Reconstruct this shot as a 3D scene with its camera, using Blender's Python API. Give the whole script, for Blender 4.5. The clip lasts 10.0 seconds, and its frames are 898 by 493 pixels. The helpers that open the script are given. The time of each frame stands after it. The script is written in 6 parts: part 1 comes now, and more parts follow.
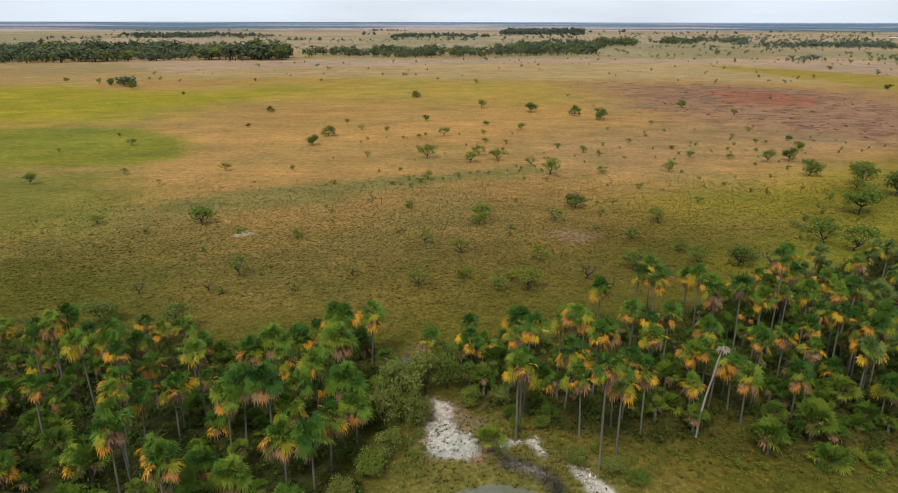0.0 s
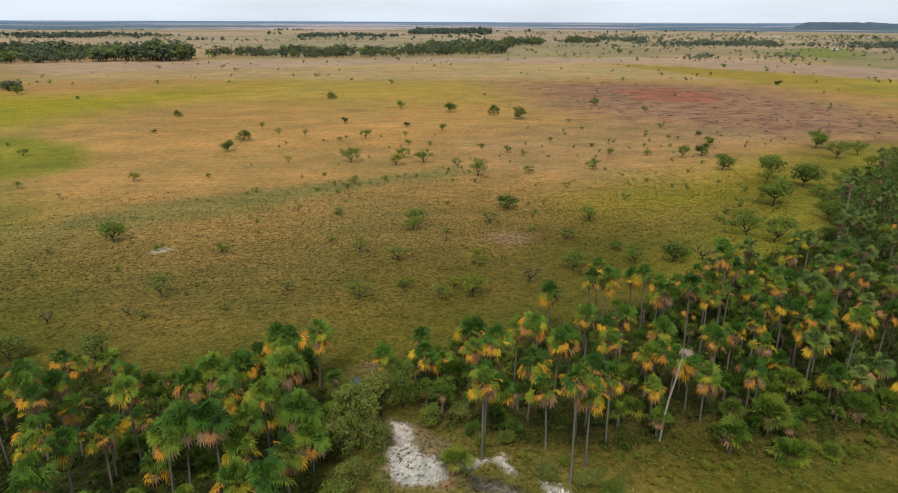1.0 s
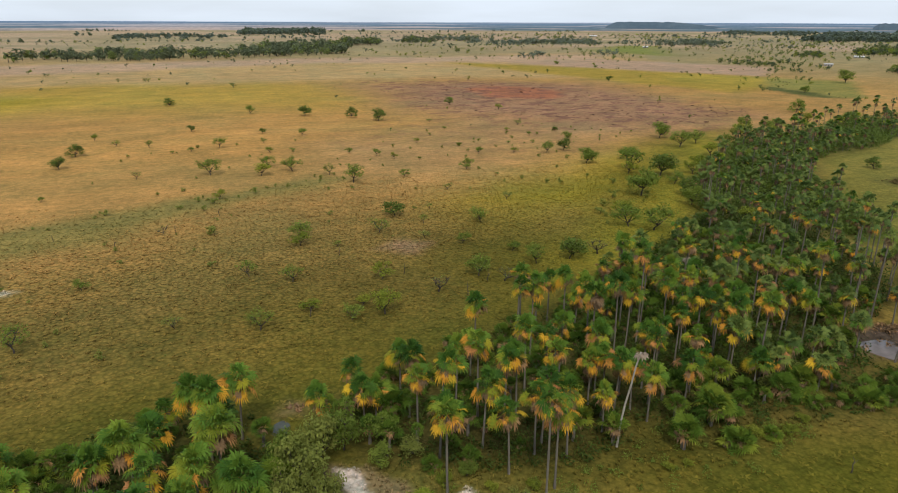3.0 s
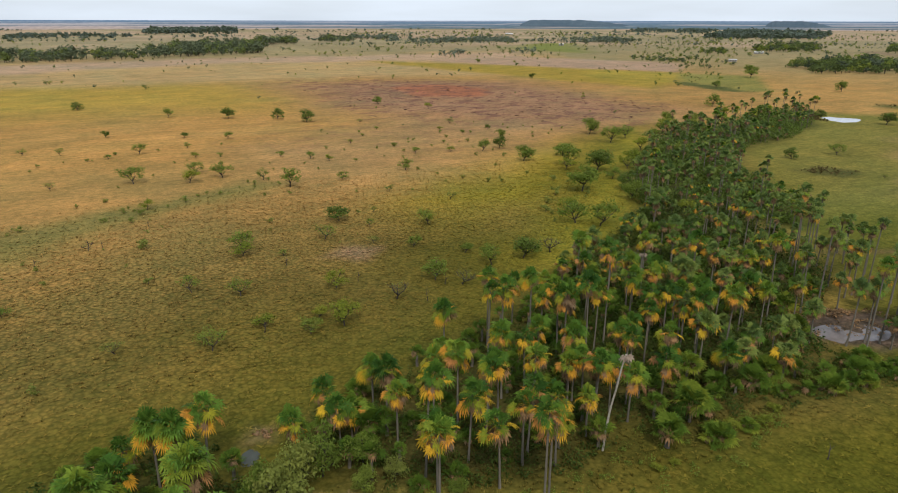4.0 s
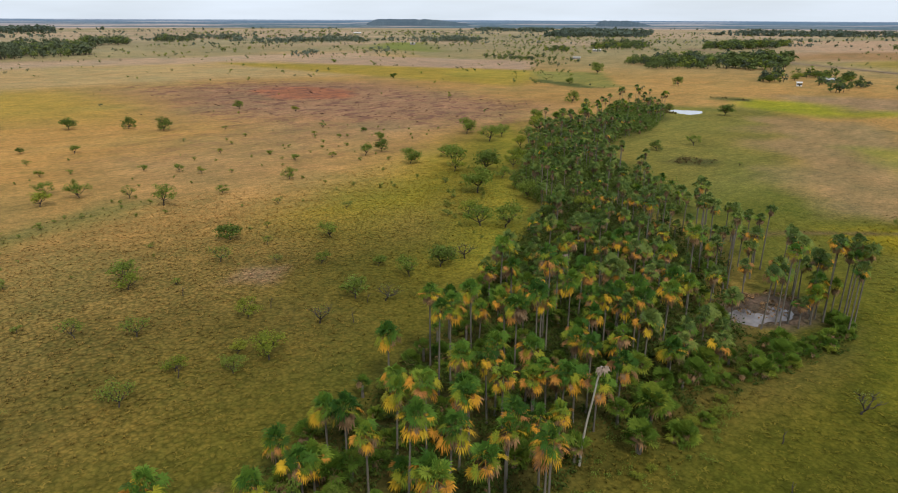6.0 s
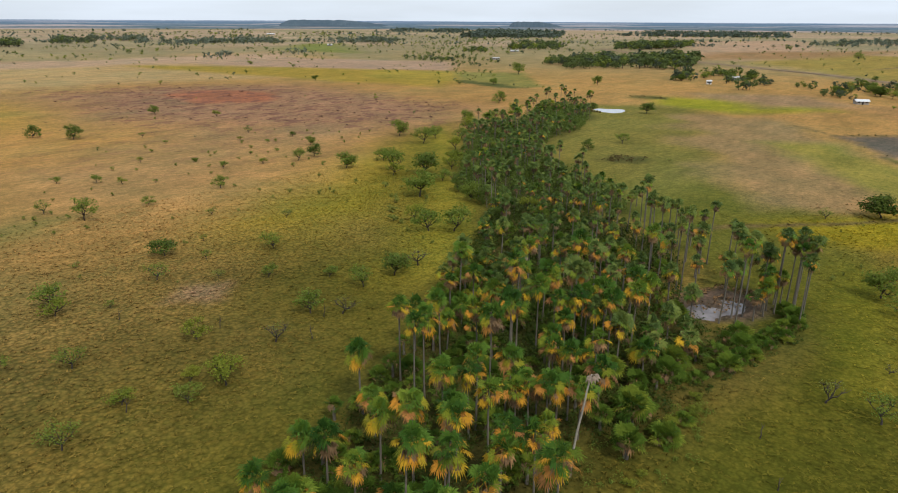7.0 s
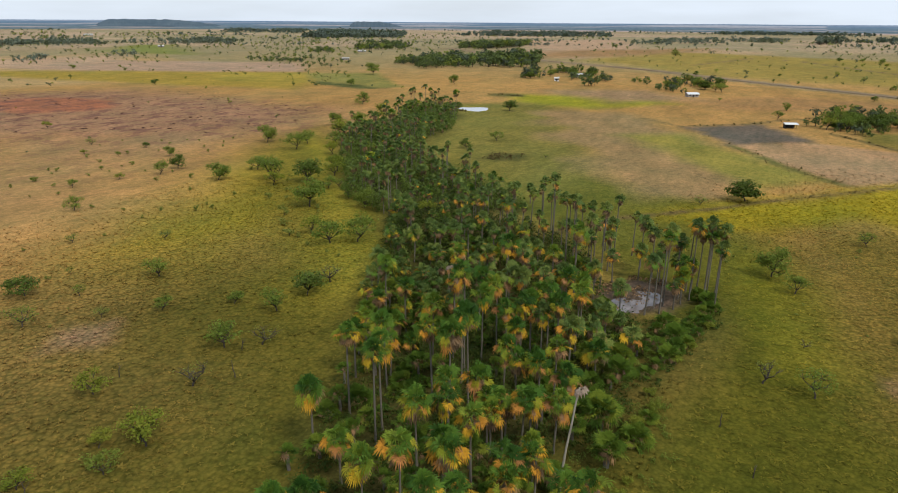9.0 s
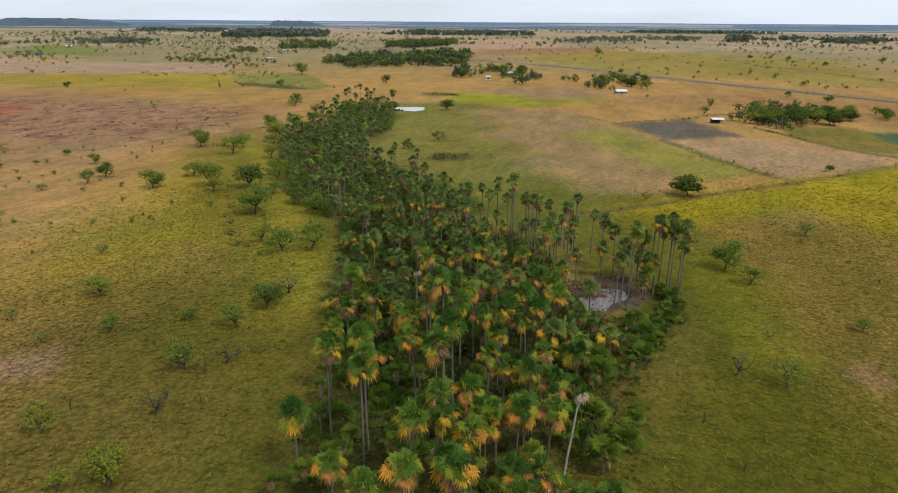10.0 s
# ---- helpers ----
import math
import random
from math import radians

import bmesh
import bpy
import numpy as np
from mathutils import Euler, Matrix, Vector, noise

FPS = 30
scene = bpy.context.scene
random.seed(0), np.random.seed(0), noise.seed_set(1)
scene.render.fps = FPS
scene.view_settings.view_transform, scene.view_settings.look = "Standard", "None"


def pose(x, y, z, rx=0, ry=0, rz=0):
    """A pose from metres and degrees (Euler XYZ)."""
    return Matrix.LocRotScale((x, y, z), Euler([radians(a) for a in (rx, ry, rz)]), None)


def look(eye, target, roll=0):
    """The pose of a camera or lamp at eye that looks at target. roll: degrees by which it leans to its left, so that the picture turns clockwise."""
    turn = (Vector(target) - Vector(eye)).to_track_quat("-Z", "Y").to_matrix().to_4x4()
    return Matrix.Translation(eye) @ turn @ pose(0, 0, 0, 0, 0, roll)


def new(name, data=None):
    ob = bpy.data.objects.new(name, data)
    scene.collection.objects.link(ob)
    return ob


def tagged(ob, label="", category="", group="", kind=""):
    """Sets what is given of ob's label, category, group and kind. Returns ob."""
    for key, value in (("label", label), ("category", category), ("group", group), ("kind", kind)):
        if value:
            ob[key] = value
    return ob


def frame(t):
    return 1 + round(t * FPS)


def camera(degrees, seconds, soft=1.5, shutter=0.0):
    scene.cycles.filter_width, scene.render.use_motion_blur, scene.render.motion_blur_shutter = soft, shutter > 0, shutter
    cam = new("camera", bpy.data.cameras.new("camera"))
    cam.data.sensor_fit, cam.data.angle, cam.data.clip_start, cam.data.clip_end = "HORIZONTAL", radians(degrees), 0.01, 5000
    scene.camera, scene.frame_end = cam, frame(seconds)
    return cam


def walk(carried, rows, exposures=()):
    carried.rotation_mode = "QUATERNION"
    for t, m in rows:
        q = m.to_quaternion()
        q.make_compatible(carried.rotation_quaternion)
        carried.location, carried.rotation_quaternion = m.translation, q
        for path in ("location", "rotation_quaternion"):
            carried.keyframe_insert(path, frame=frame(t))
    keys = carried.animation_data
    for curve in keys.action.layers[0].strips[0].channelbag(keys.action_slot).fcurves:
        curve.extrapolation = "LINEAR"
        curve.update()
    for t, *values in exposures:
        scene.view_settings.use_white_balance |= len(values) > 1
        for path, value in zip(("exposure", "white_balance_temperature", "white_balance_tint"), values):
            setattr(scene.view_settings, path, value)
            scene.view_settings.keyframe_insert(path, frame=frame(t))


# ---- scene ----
cam = camera(69.1, 10.0, soft=1.0)
PATH = [
    (0, (-0.762, 0.918, 49.416), (-0.761, 2.809, 48.765), 0.1),
    (0.5, (-2.774, 3.146, 49.507), (-2.65, 5.033, 48.856), 0.2),
    (1, (-5.235, 5.628, 49.571), (-4.979, 7.502, 48.919), 0.2),
    (1.5, (-7.387, 7.733, 49.586), (-7.022, 9.589, 48.936), 0.2),
    (2, (-9.784, 10.222, 49.62), (-9.3, 12.05, 48.968), 0.2),
    (2.5, (-11.888, 12.537, 49.552), (-11.298, 14.333, 48.901), 0.2),
    (4, (-18.144, 21.137, 49.42), (-17.236, 22.795, 48.765), 0.1),
    (4.5, (-19.701, 23.844, 49.519), (-18.707, 25.45, 48.862), 0.1),
    (5, (-21.507, 26.925, 49.74), (-20.416, 28.468, 49.086), 0.2),
    (5.5, (-22.865, 29.604, 49.894), (-21.695, 31.088, 49.238), 0.2),
    (7, (-26.036, 40.035, 49.803), (-24.615, 41.282, 49.15), 0.3),
    (7.5, (-26.74, 43.288, 49.775), (-25.25, 44.452, 49.122), 0.3),
    (8, (-27.355, 47.161, 49.729), (-25.791, 48.224, 49.077), 0.3),
    (8.5, (-27.752, 50.318, 49.698), (-26.134, 51.297, 49.047), 0.4),
    (9, (-27.887, 53.984, 49.572), (-26.214, 54.868, 48.921), 0.4),
    (9.5, (-27.938, 57.223, 49.532), (-26.223, 58.019, 48.882), 0.4),
    (10, (-27.893, 61.085, 49.566), (-26.133, 61.776, 48.914), 0.4),
]
walk(cam, [(t, look(eye, target, roll)) for t, eye, target, roll in PATH])

# ---- light: a bright overcast day with a soft sun ----
SUN_ELEVATION, SUN_AZIMUTH = radians(52), radians(200)
scene.view_settings.exposure = 0.4

world = bpy.data.worlds.new("overcast_sky")
scene.world = world
world.use_nodes = True
wn, wl = world.node_tree.nodes, world.node_tree.links
wn.clear()
sky = wn.new("ShaderNodeTexSky")
sky.sky_type = "NISHITA"
sky.sun_disc = False
sky.sun_elevation, sky.sun_rotation = SUN_ELEVATION, SUN_AZIMUTH
sky.altitude, sky.air_density, sky.dust_density, sky.ozone_density = 60, 1.0, 2.0, 1.0
where = wn.new("ShaderNodeTexCoord")
stretch = wn.new("ShaderNodeMapping")
stretch.inputs["Scale"].default_value = (1.0, 1.0, 7.0)
cloud = wn.new("ShaderNodeTexNoise")
cloud.inputs["Scale"].default_value = 3.0
cloud.inputs["Detail"].default_value = 6.0
cover = wn.new("ShaderNodeValToRGB")
cover.color_ramp.elements[0].position, cover.color_ramp.elements[0].color = 0.30, (0.72, 0.72, 0.72, 1)
cover.color_ramp.elements[1].position, cover.color_ramp.elements[1].color = 0.62, (0.95, 0.95, 0.95, 1)
veil = wn.new("ShaderNodeMix")
veil.data_type = "RGBA"
veil.inputs[7].default_value = (6.2, 6.9, 7.8, 1)
back = wn.new("ShaderNodeBackground")
back.inputs["Strength"].default_value = 0.1
out = wn.new("ShaderNodeOutputWorld")
wl.new(where.outputs["Generated"], stretch.inputs["Vector"])
wl.new(stretch.outputs["Vector"], cloud.inputs["Vector"])
wl.new(cloud.outputs["Fac"], cover.inputs["Fac"])
wl.new(cover.outputs["Color"], veil.inputs[0])
wl.new(sky.outputs["Color"], veil.inputs[6])
wl.new(veil.outputs[2], back.inputs["Color"])
wl.new(back.outputs["Background"], out.inputs["Surface"])

sun = new("sun", bpy.data.lights.new("sun", "SUN"))
sun.data.energy, sun.data.angle, sun.data.color = 1.8, radians(12), (1.0, 0.94, 0.84)
sun.matrix_world = look((100 * math.sin(SUN_AZIMUTH) * math.cos(SUN_ELEVATION), 100 * math.cos(SUN_AZIMUTH) * math.cos(SUN_ELEVATION), 100 * math.sin(SUN_ELEVATION)), (0, 0, 0))
# palms: place and height of the crown's middle, from west to east
PALMS_A = [
    (-56.1, 79, 10), (-54.9, 85.1, 10.7), (-54.3, 80.6, 11.7), (-48.8, 67.3, 10), (-48.3, 75.5, 11.3), (-44.3, 85.6, 9.2), (-44.1, 76.7, 12.5),
    (-43.9, 74.6, 11.8), (-42.5, 79.7, 9.2), (-40, 68.5, 10), (-38.3, 84.8, 9.1), (-38.2, 63.9, 10.9), (-37.4, 62.1, 9.6), (-36.9, 60.3, 9), (-36.3,
    66.8, 9.5), (-34.1, 71.6, 8.1), (-33.6, 68.7, 8.7), (-32.7, 73.4, 10.9), (-30.6, 57.1, 9.2), (-28, 52.9, 10.5), (-27.2, 68.6, 8.1), (-26.9, 77.6,
    9.3), (-24.1, 79.6, 9.7), (-21.9, 66.4, 11.2), (-21.7, 82.5, 8.4), (-20.6, 90.6, 5.7), (-18.9, 70.1, 8.8), (-18.9, 60.9, 7.6), (-17.7, 88.8, 9),
    (-17.3, 73, 10), (-15.7, 85.5, 10.1), (-15.3, 59.3, 8.7),
]
PALMS_B = [
    (-15, 76.5, 11.4), (-14, 63.8, 8.4), (-13.4, 72, 8), (-12, 88.8, 9.3), (-3.1, 85.9, 6.6), (2.3, 91.4, 6.3), (2.5, 86.6, 6.2), (7.6, 70.1, 11.2),
    (8.2, 71.8, 10.8), (9.5, 92.8, 6.7), (10.1, 89.1, 8.3), (10.3, 76.3, 13.5), (15.2, 76, 10), (15.2, 71.5, 8.8), (15.8, 86.6, 9.3), (16.6, 64.3,
    14.4), (16.9, 82.9, 11.7), (19.4, 78.9, 11.2), (19.4, 67, 10.8), (20.2, 73.2, 9), (20.6, 80.2, 10.8), (22.5, 74.4, 10), (23.5, 71.6, 9.9), (25.3,
    86.1, 10.9), (27.4, 83.6, 10.8), (28.7, 93.7, 13.6), (31.9, 95.2, 12.7), (32.2, 80.1, 7.7), (32.2, 100.2, 12.9), (34, 79.7, 8.2), (34.1, 81.4, 8),
    (34.5, 76.5, 8.9),
]
PALMS_C = [
    (35.5, 83.3, 9.6), (36.2, 76.7, 8.1), (37.2, 73.3, 7.9), (38.4, 88.6, 12.9), (39.3, 92.9, 12.5), (40.1, 100.3, 11), (40.3, 77.4, 10.6), (41.7,
    80.9, 9.6), (44.4, 74.8, 7.4), (46.7, 90.8, 11), (49.3, 92.8, 16.8), (50.2, 97.8, 10.4), (53.3, 91.1, 12.1), (55.3, 85.7, 11), (57.1, 80.5, 11.4),
    (57.5, 91, 12), (57.6, 85.1, 11), (61.7, 113.7, 10), (62.1, 78.7, 11.7), (63.4, 91.1, 11.9), (71.4, 94.6, 14.3), (77, 88.6, 11.7), (79, 84.7,
    15.8), (82.5, 72.3, 11.2), (83.7, 110.9, 8.1), (88.5, 70.5, 15.4), (91, 102.7, 11.9), (91.1, 62.1, 12.6), (91.3, 83.3, 17), (92.6, 68.3, 8.3),
    (93.5, 66.8, 15.5), (95.3, 62.4, 14.6),
]
PALMS_D = [
    (96.3, 64.7, 15.6), (97.3, 93.5, 16.3), (102.2, 84.7, 8.1), (103, 76.1, 10), (106.1, 98.8, 17.8), (106.4, 121.7, 10.1), (111.2, 85.4, 13.9),
    (113.6, 81.8, 10.1), (118, 113.2, 11.7), (136, 127, 8.7), (147.9, 137.9, 9.4), (153.1, 150.3, 13.9), (158.5, 163.4, 13.3), (168.2, 175.9, 10.8),
    (326.4, 252, 11.5),
]
PALMS_E = [
    (-41.8, 73.3, 11.3), (-39.8, 77.3, 7.5), (-25.1, 69.0, 9.7), (-12.1, 69.7, 5.8), (-21.8, 73.5, 9.9), (-19.8, 67.7, 6.7), (30.5, 85.1, 11.1),
    (47, 84.5, 8.2), (26.7, 80, 10.1), (59.6, 83.4, 11.8), (56.4, 82.9, 9.8), (71.4, 83.8, 10), (53.8, 82.6, 3.6), (94.9, 69.7, 11.8), (84.6, 70.3, 15),
    (86.4, 71.9, 10.3), (116.3, 101.7, 12.3), (88, 85.2, 12), (4.4, 87.2, 5.5), (63.2, 95.6, 10.6), (73.2, 99.5, 11), (74.2, 93.2, 11.9), (74.2, 85.5, 9.6),
    (70.5, 87.5, 9.9), (63.4, 88.8, 11.9), (73.4, 81.7, 8.9), (101.8, 113.9, 8.4), (89.2, 111.2, 10.4),
]
PALMS_F = [
    (120.9, 125.4, 7.7), (104, 108.7, 11.6), (144.7, 118.7, 5.3), (98.4, 91.6, 16), (41.1, 87.9, 14.2), (53.6, 87.6, 10.5), (52.8, 95.3, 13.5),
    (123.8, 150.8, 4.1), (115.5, 140.5, 3.9), (104, 128.5, 3.4), (67, 102.4, 12.4), (86.2, 113, 10.2), (123.8, 141, 5.6), (136.8, 142.8, 10),
    (131.3, 135, 6), (147.7, 163, 9.5), (167, 189.5, 7.5), (215, 217, 6.8), (183.6, 183.2, 12.1), (267.4, 224.4, 9.9), (151, 142.6, 7.4),
]
# low palms
SHORT_PALMS_A = [
    (19.6, 100, 3.4), (8.6, 86.2, 4), (44.4, 70, 3.9), (37.8, 67.7, 3.3), (44.1, 65.6, 1.6), (58.5, 75.9, 4.4), (12.6, 86.5, 1), (63.5, 114.4, 4.8),
    (59.3, 89.8, 4.6),
]
# savanna trees: place, crown width, habit (0 dense, 1 leafy, 2 sparse, 3 nearly bare, 4 dark and round)
TREES_A = [
    (-64, 161, 6.8, 0), (-60.1, 116.2, 4, 3), (-47.3, 118.2, 3.3, 3), (-43.7, 125.5, 6.1, 2), (-37, 150, 3.3, 1), (-20.3, 125.6, 3.5, 2), (-6.8,
    119.6, 5.2, 2), (-6.1, 146.1, 4.3, 2), (1.8, 140, 5.1, 2), (2.5, 124.3, 3.9, 1), (7, 162, 5, 1), (8, 167, 6.2, 1), (8.7, 118.1, 3.8, 1), (11.7,
    123.2, 3.2, 1), (14.7, 118.4, 6, 1), (15, 158, 2.3, 2), (19.1, 134.9, 4.5, 1), (27, 165, 5.4, 2), (27.4, 124.6, 6, 3), (36, 157, 2.8, 2), (38,
    129.3, 5.6, 1), (40, 169, 3, 2), (41.7, 124.8, 5.4, 3), (43, 150, 3.6, 1),
]
TREES_B = [
    (51.5, 140.8, 3.5, 1), (52.8, 131.7, 5.1, 1), (54, 164, 5.2, 1), (61.1, 131.6, 6.4, 0), (66.7, 45.7, 5.8, 2), (67.6, 52.5, 5.3, 3), (68.5, 131.8,
    6.4, 3), (82.8, 47.3, 2.3, 3), (88, 147, 7.8, 1), (91.4, 31.9, 3.3, 1), (92, 142, 8.8, 1), (106.9, 49.2, 5, 1), (115.4, 53.7, 6.9, 0), (147, 35,
    4.8, 2), (-135, 205, 4.8, 1), (-111, 219, 3.5, 2), (-94, 206, 2.2, 2), (-91, 161, 3.8, 1), (-79, 225, 4, 1), (-58, 275, 5.3, 0), (-56, 227, 2.2,
    1), (-32, 250, 3.5, 2), (-23, 182, 3.9, 3), (-14, 295, 2.6, 1),
]
TREES_C = [
    (-9, 247, 7.4, 1), (-8, 213, 4.1, 1), (7, 240, 6.2, 1), (11, 253, 5.4, 1), (15, 281, 3, 1), (18, 244, 6.5, 1), (29, 234, 4.6, 2), (34, 220, 7.4,
    1), (35, 178, 6.1, 0), (44, 269, 3.3, 1), (46, 181, 2.3, 2), (52, 222, 4, 1), (53, 260, 3.7, 1), (58, 253, 3.1, 1), (59, 200, 3.2, 2), (66, 247,
    1.7, 1), (71, 183, 3.6, 2), (76, 225, 5.2, 1), (77, 282, 2.5, 1), (91, 268, 2.4, 1), (92, 250, 3.5, 1), (92, 156, 5.4, 1), (106, 247, 3.1, 1),
    (111, 172, 9.9, 0),
]
TREES_D = [
    (113, 266, 1.9, 1), (118, 242, 5.4, 1), (122, 219, 7.5, 0), (126, 199, 5.9, 1), (128, 245, 5.7, 0), (132, 204, 9.9, 1), (134, 179, 4.2, 2), (134,
    192, 9.3, 0), (140, 219, 7.7, 1), (153, 194, 7.8, 1), (167, 75, 4.1, 2), (177, 233, 9, 1), (179, 64, 10.5, 4), (211, 138, 2, 2), (214, 174, 5.2,
    0), (233, 19, 3.3, 0), (236, 170, 6.1, 1), (-157, 260, 2.3, 1), (-150, 297, 2.6, 1), (-134, 274, 4.3, 1), (-103, 381, 4.3, 0), (-100, 325, 2.8,
    0), (-56, 300, 6.3, 0), (-53, 337, 3.2, 1),
]
TREES_E = [
    (-43, 318, 3.9, 2), (-30, 311, 3.8, 2), (-13, 348, 3.6, 0), (-3, 300, 5.3, 1), (18, 332, 3.5, 0), (19, 401, 6.2, 1), (34, 319, 4.5, 1), (47, 385,
    8, 0), (69, 369, 6.4, 0), (80, 353, 8, 0), (89, 298, 2, 1), (102, 335, 3.5, 2), (102, 313, 2.1, 1), (128, 297, 2.6, 1), (132, 282, 2.5, 1), (142,
    313, 4.4, 2), (142, 266, 4.2, 0), (149, 288, 3, 0), (159, 370, 4.5, 1), (184, 255, 8, 0), (190, 238, 7.8, 1), (216, 238, 10.2, 1), (237, 259, 7.1,
    0), (255, 257, 7, 1),
]
TREES_F = [
    (335, 206, 8.8, 0), (378, 64, 5.9, 1), (-190, 476, 2.5, 0), (-23, 457, 6.3, 0), (142, 406, 6.3, 0), (317, 299, 8.5, 0), (423, 61, 5.8, 0), (458,
    103, 3.2, 1), (474, -11, 6.8, 0), (510, 10, 5, 0), (-244, 513, 7.9, 0), (340, 519, 6.2, 0), (419, 382, 7.3, 0), (474, 315, 8.6, 0), (542, 127,
    5.7, 1), (594, -39, 3.7, 0), (607, -9, 4.8, 0), (637, 59, 3.2, 0), (-329, 577, 4.9, 0), (526, 433, 13.3, 0), (685, 151, 5.9, 0), (722, 77, 3.6,
    0), (736, -67, 3.4, 1), (418, 744, 6.3, 0),
]
TREES_G = [
    (822, 78, 6.8, 2), (837, 5, 4, 1), (932, -66, 7.2, 0), (954, -32, 7.4, 1), (967, -57, 6, 2), (1012, -143, 12.1, 1), (1042, -33, 8.1, 0), (1067,
    15, 8.5, 0), (1082, -13, 6.8, 0), (1119, 246, 13.4, 0),
]

# ---- materials ----
def material(name):
    m = bpy.data.materials.new(name)
    m.use_nodes = True
    return m, m.node_tree.nodes, m.node_tree.links, m.node_tree.nodes["Principled BSDF"]


def ramp(n, stops):
    r = n.new("ShaderNodeValToRGB")
    while len(r.color_ramp.elements) < len(stops):
        r.color_ramp.elements.new(0.5)
    for e, (p, c) in zip(r.color_ramp.elements, stops):
        e.position, e.color = p, (*c, 1)
    return r


def noise_node(n, l, scale, detail=4.0, rough=0.55, coord="Object"):
    c = n.new("ShaderNodeTexCoord")
    t = n.new("ShaderNodeTexNoise")
    t.inputs["Scale"].default_value, t.inputs["Detail"].default_value, t.inputs["Roughness"].default_value = scale, detail, rough
    l.new(c.outputs[coord], t.inputs["Vector"])
    return t


def mixed(n, l, a, b, fac, blend="MIX"):
    m = n.new("ShaderNodeMix")
    m.data_type, m.blend_type = "RGBA", blend
    for socket, value in ((m.inputs[0], fac), (m.inputs[6], a), (m.inputs[7], b)):
        if isinstance(value, (int, float)):
            socket.default_value = value
        elif isinstance(value, tuple):
            socket.default_value = (*value, 1)
        else:
            l.new(value, socket)
    return m.outputs[2]


def leaf_material(name, stops, translucent=0.25, rough=0.55, spread=0.5):
    """Foliage whose colour varies from leaf to leaf and from plant to plant."""
    m, n, l, p = material(name)
    g, o = n.new("ShaderNodeNewGeometry"), n.new("ShaderNodeObjectInfo")
    add = n.new("ShaderNodeMath")
    add.operation = "MULTIPLY_ADD"
    l.new(o.outputs["Random"], add.inputs[0])
    add.inputs[1].default_value = spread
    scaled = n.new("ShaderNodeMath")
    scaled.operation = "MULTIPLY"
    l.new(g.outputs["Random Per Island"], scaled.inputs[0])
    scaled.inputs[1].default_value = 1 - spread
    l.new(scaled.outputs[0], add.inputs[2])
    r = ramp(n, stops)
    l.new(add.outputs[0], r.inputs["Fac"])
    grain = noise_node(n, l, 3.0, 3.0)
    gr = ramp(n, [(0.3, (0.72, 0.72, 0.72)), (0.7, (1.22, 1.22, 1.22))])
    l.new(grain.outputs["Fac"], gr.inputs["Fac"])
    colour = mixed(n, l, r.outputs["Color"], gr.outputs["Color"], 1.0, "MULTIPLY")
    l.new(colour, p.inputs["Base Color"])
    p.inputs["Roughness"].default_value = rough
    p.inputs["Specular IOR Level"].default_value = 0.04
    t = n.new("ShaderNodeBsdfTranslucent")
    l.new(colour, t.inputs["Color"])
    s = n.new("ShaderNodeMixShader")
    s.inputs[0].default_value = translucent
    l.new(p.outputs[0], s.inputs[1])
    l.new(t.outputs[0], s.inputs[2])
    l.new(s.outputs[0], n["Material Output"].inputs["Surface"])
    return m


def plain_material(name, low, high, scale, rough=0.85, bump=0.3, metal=0.0):
    """A surface with grain at two scales between two colours."""
    m, n, l, p = material(name)
    a, b = noise_node(n, l, scale, 5.0, 0.6), noise_node(n, l, scale * 0.13, 3.0)
    mix = n.new("ShaderNodeMath")
    mix.operation = "MULTIPLY_ADD"
    l.new(a.outputs["Fac"], mix.inputs[0])
    mix.inputs[1].default_value = 0.55
    half = n.new("ShaderNodeMath")
    half.operation = "MULTIPLY"
    l.new(b.outputs["Fac"], half.inputs[0])
    half.inputs[1].default_value = 0.45
    l.new(half.outputs[0], mix.inputs[2])
    r = ramp(n, [(0.33, low), (0.67, high)])
    l.new(mix.outputs[0], r.inputs["Fac"])
    l.new(r.outputs["Color"], p.inputs["Base Color"])
    p.inputs["Roughness"].default_value, p.inputs["Metallic"].default_value = rough, metal
    p.inputs["Specular IOR Level"].default_value = 0.5 if rough < 0.75 else 0.06
    if bump:
        bn = n.new("ShaderNodeBump")
        bn.inputs["Strength"].default_value, bn.inputs["Distance"].default_value = bump, 0.1
        l.new(a.outputs["Fac"], bn.inputs["Height"])
        l.new(bn.outputs[0], p.inputs["Normal"])
    return m


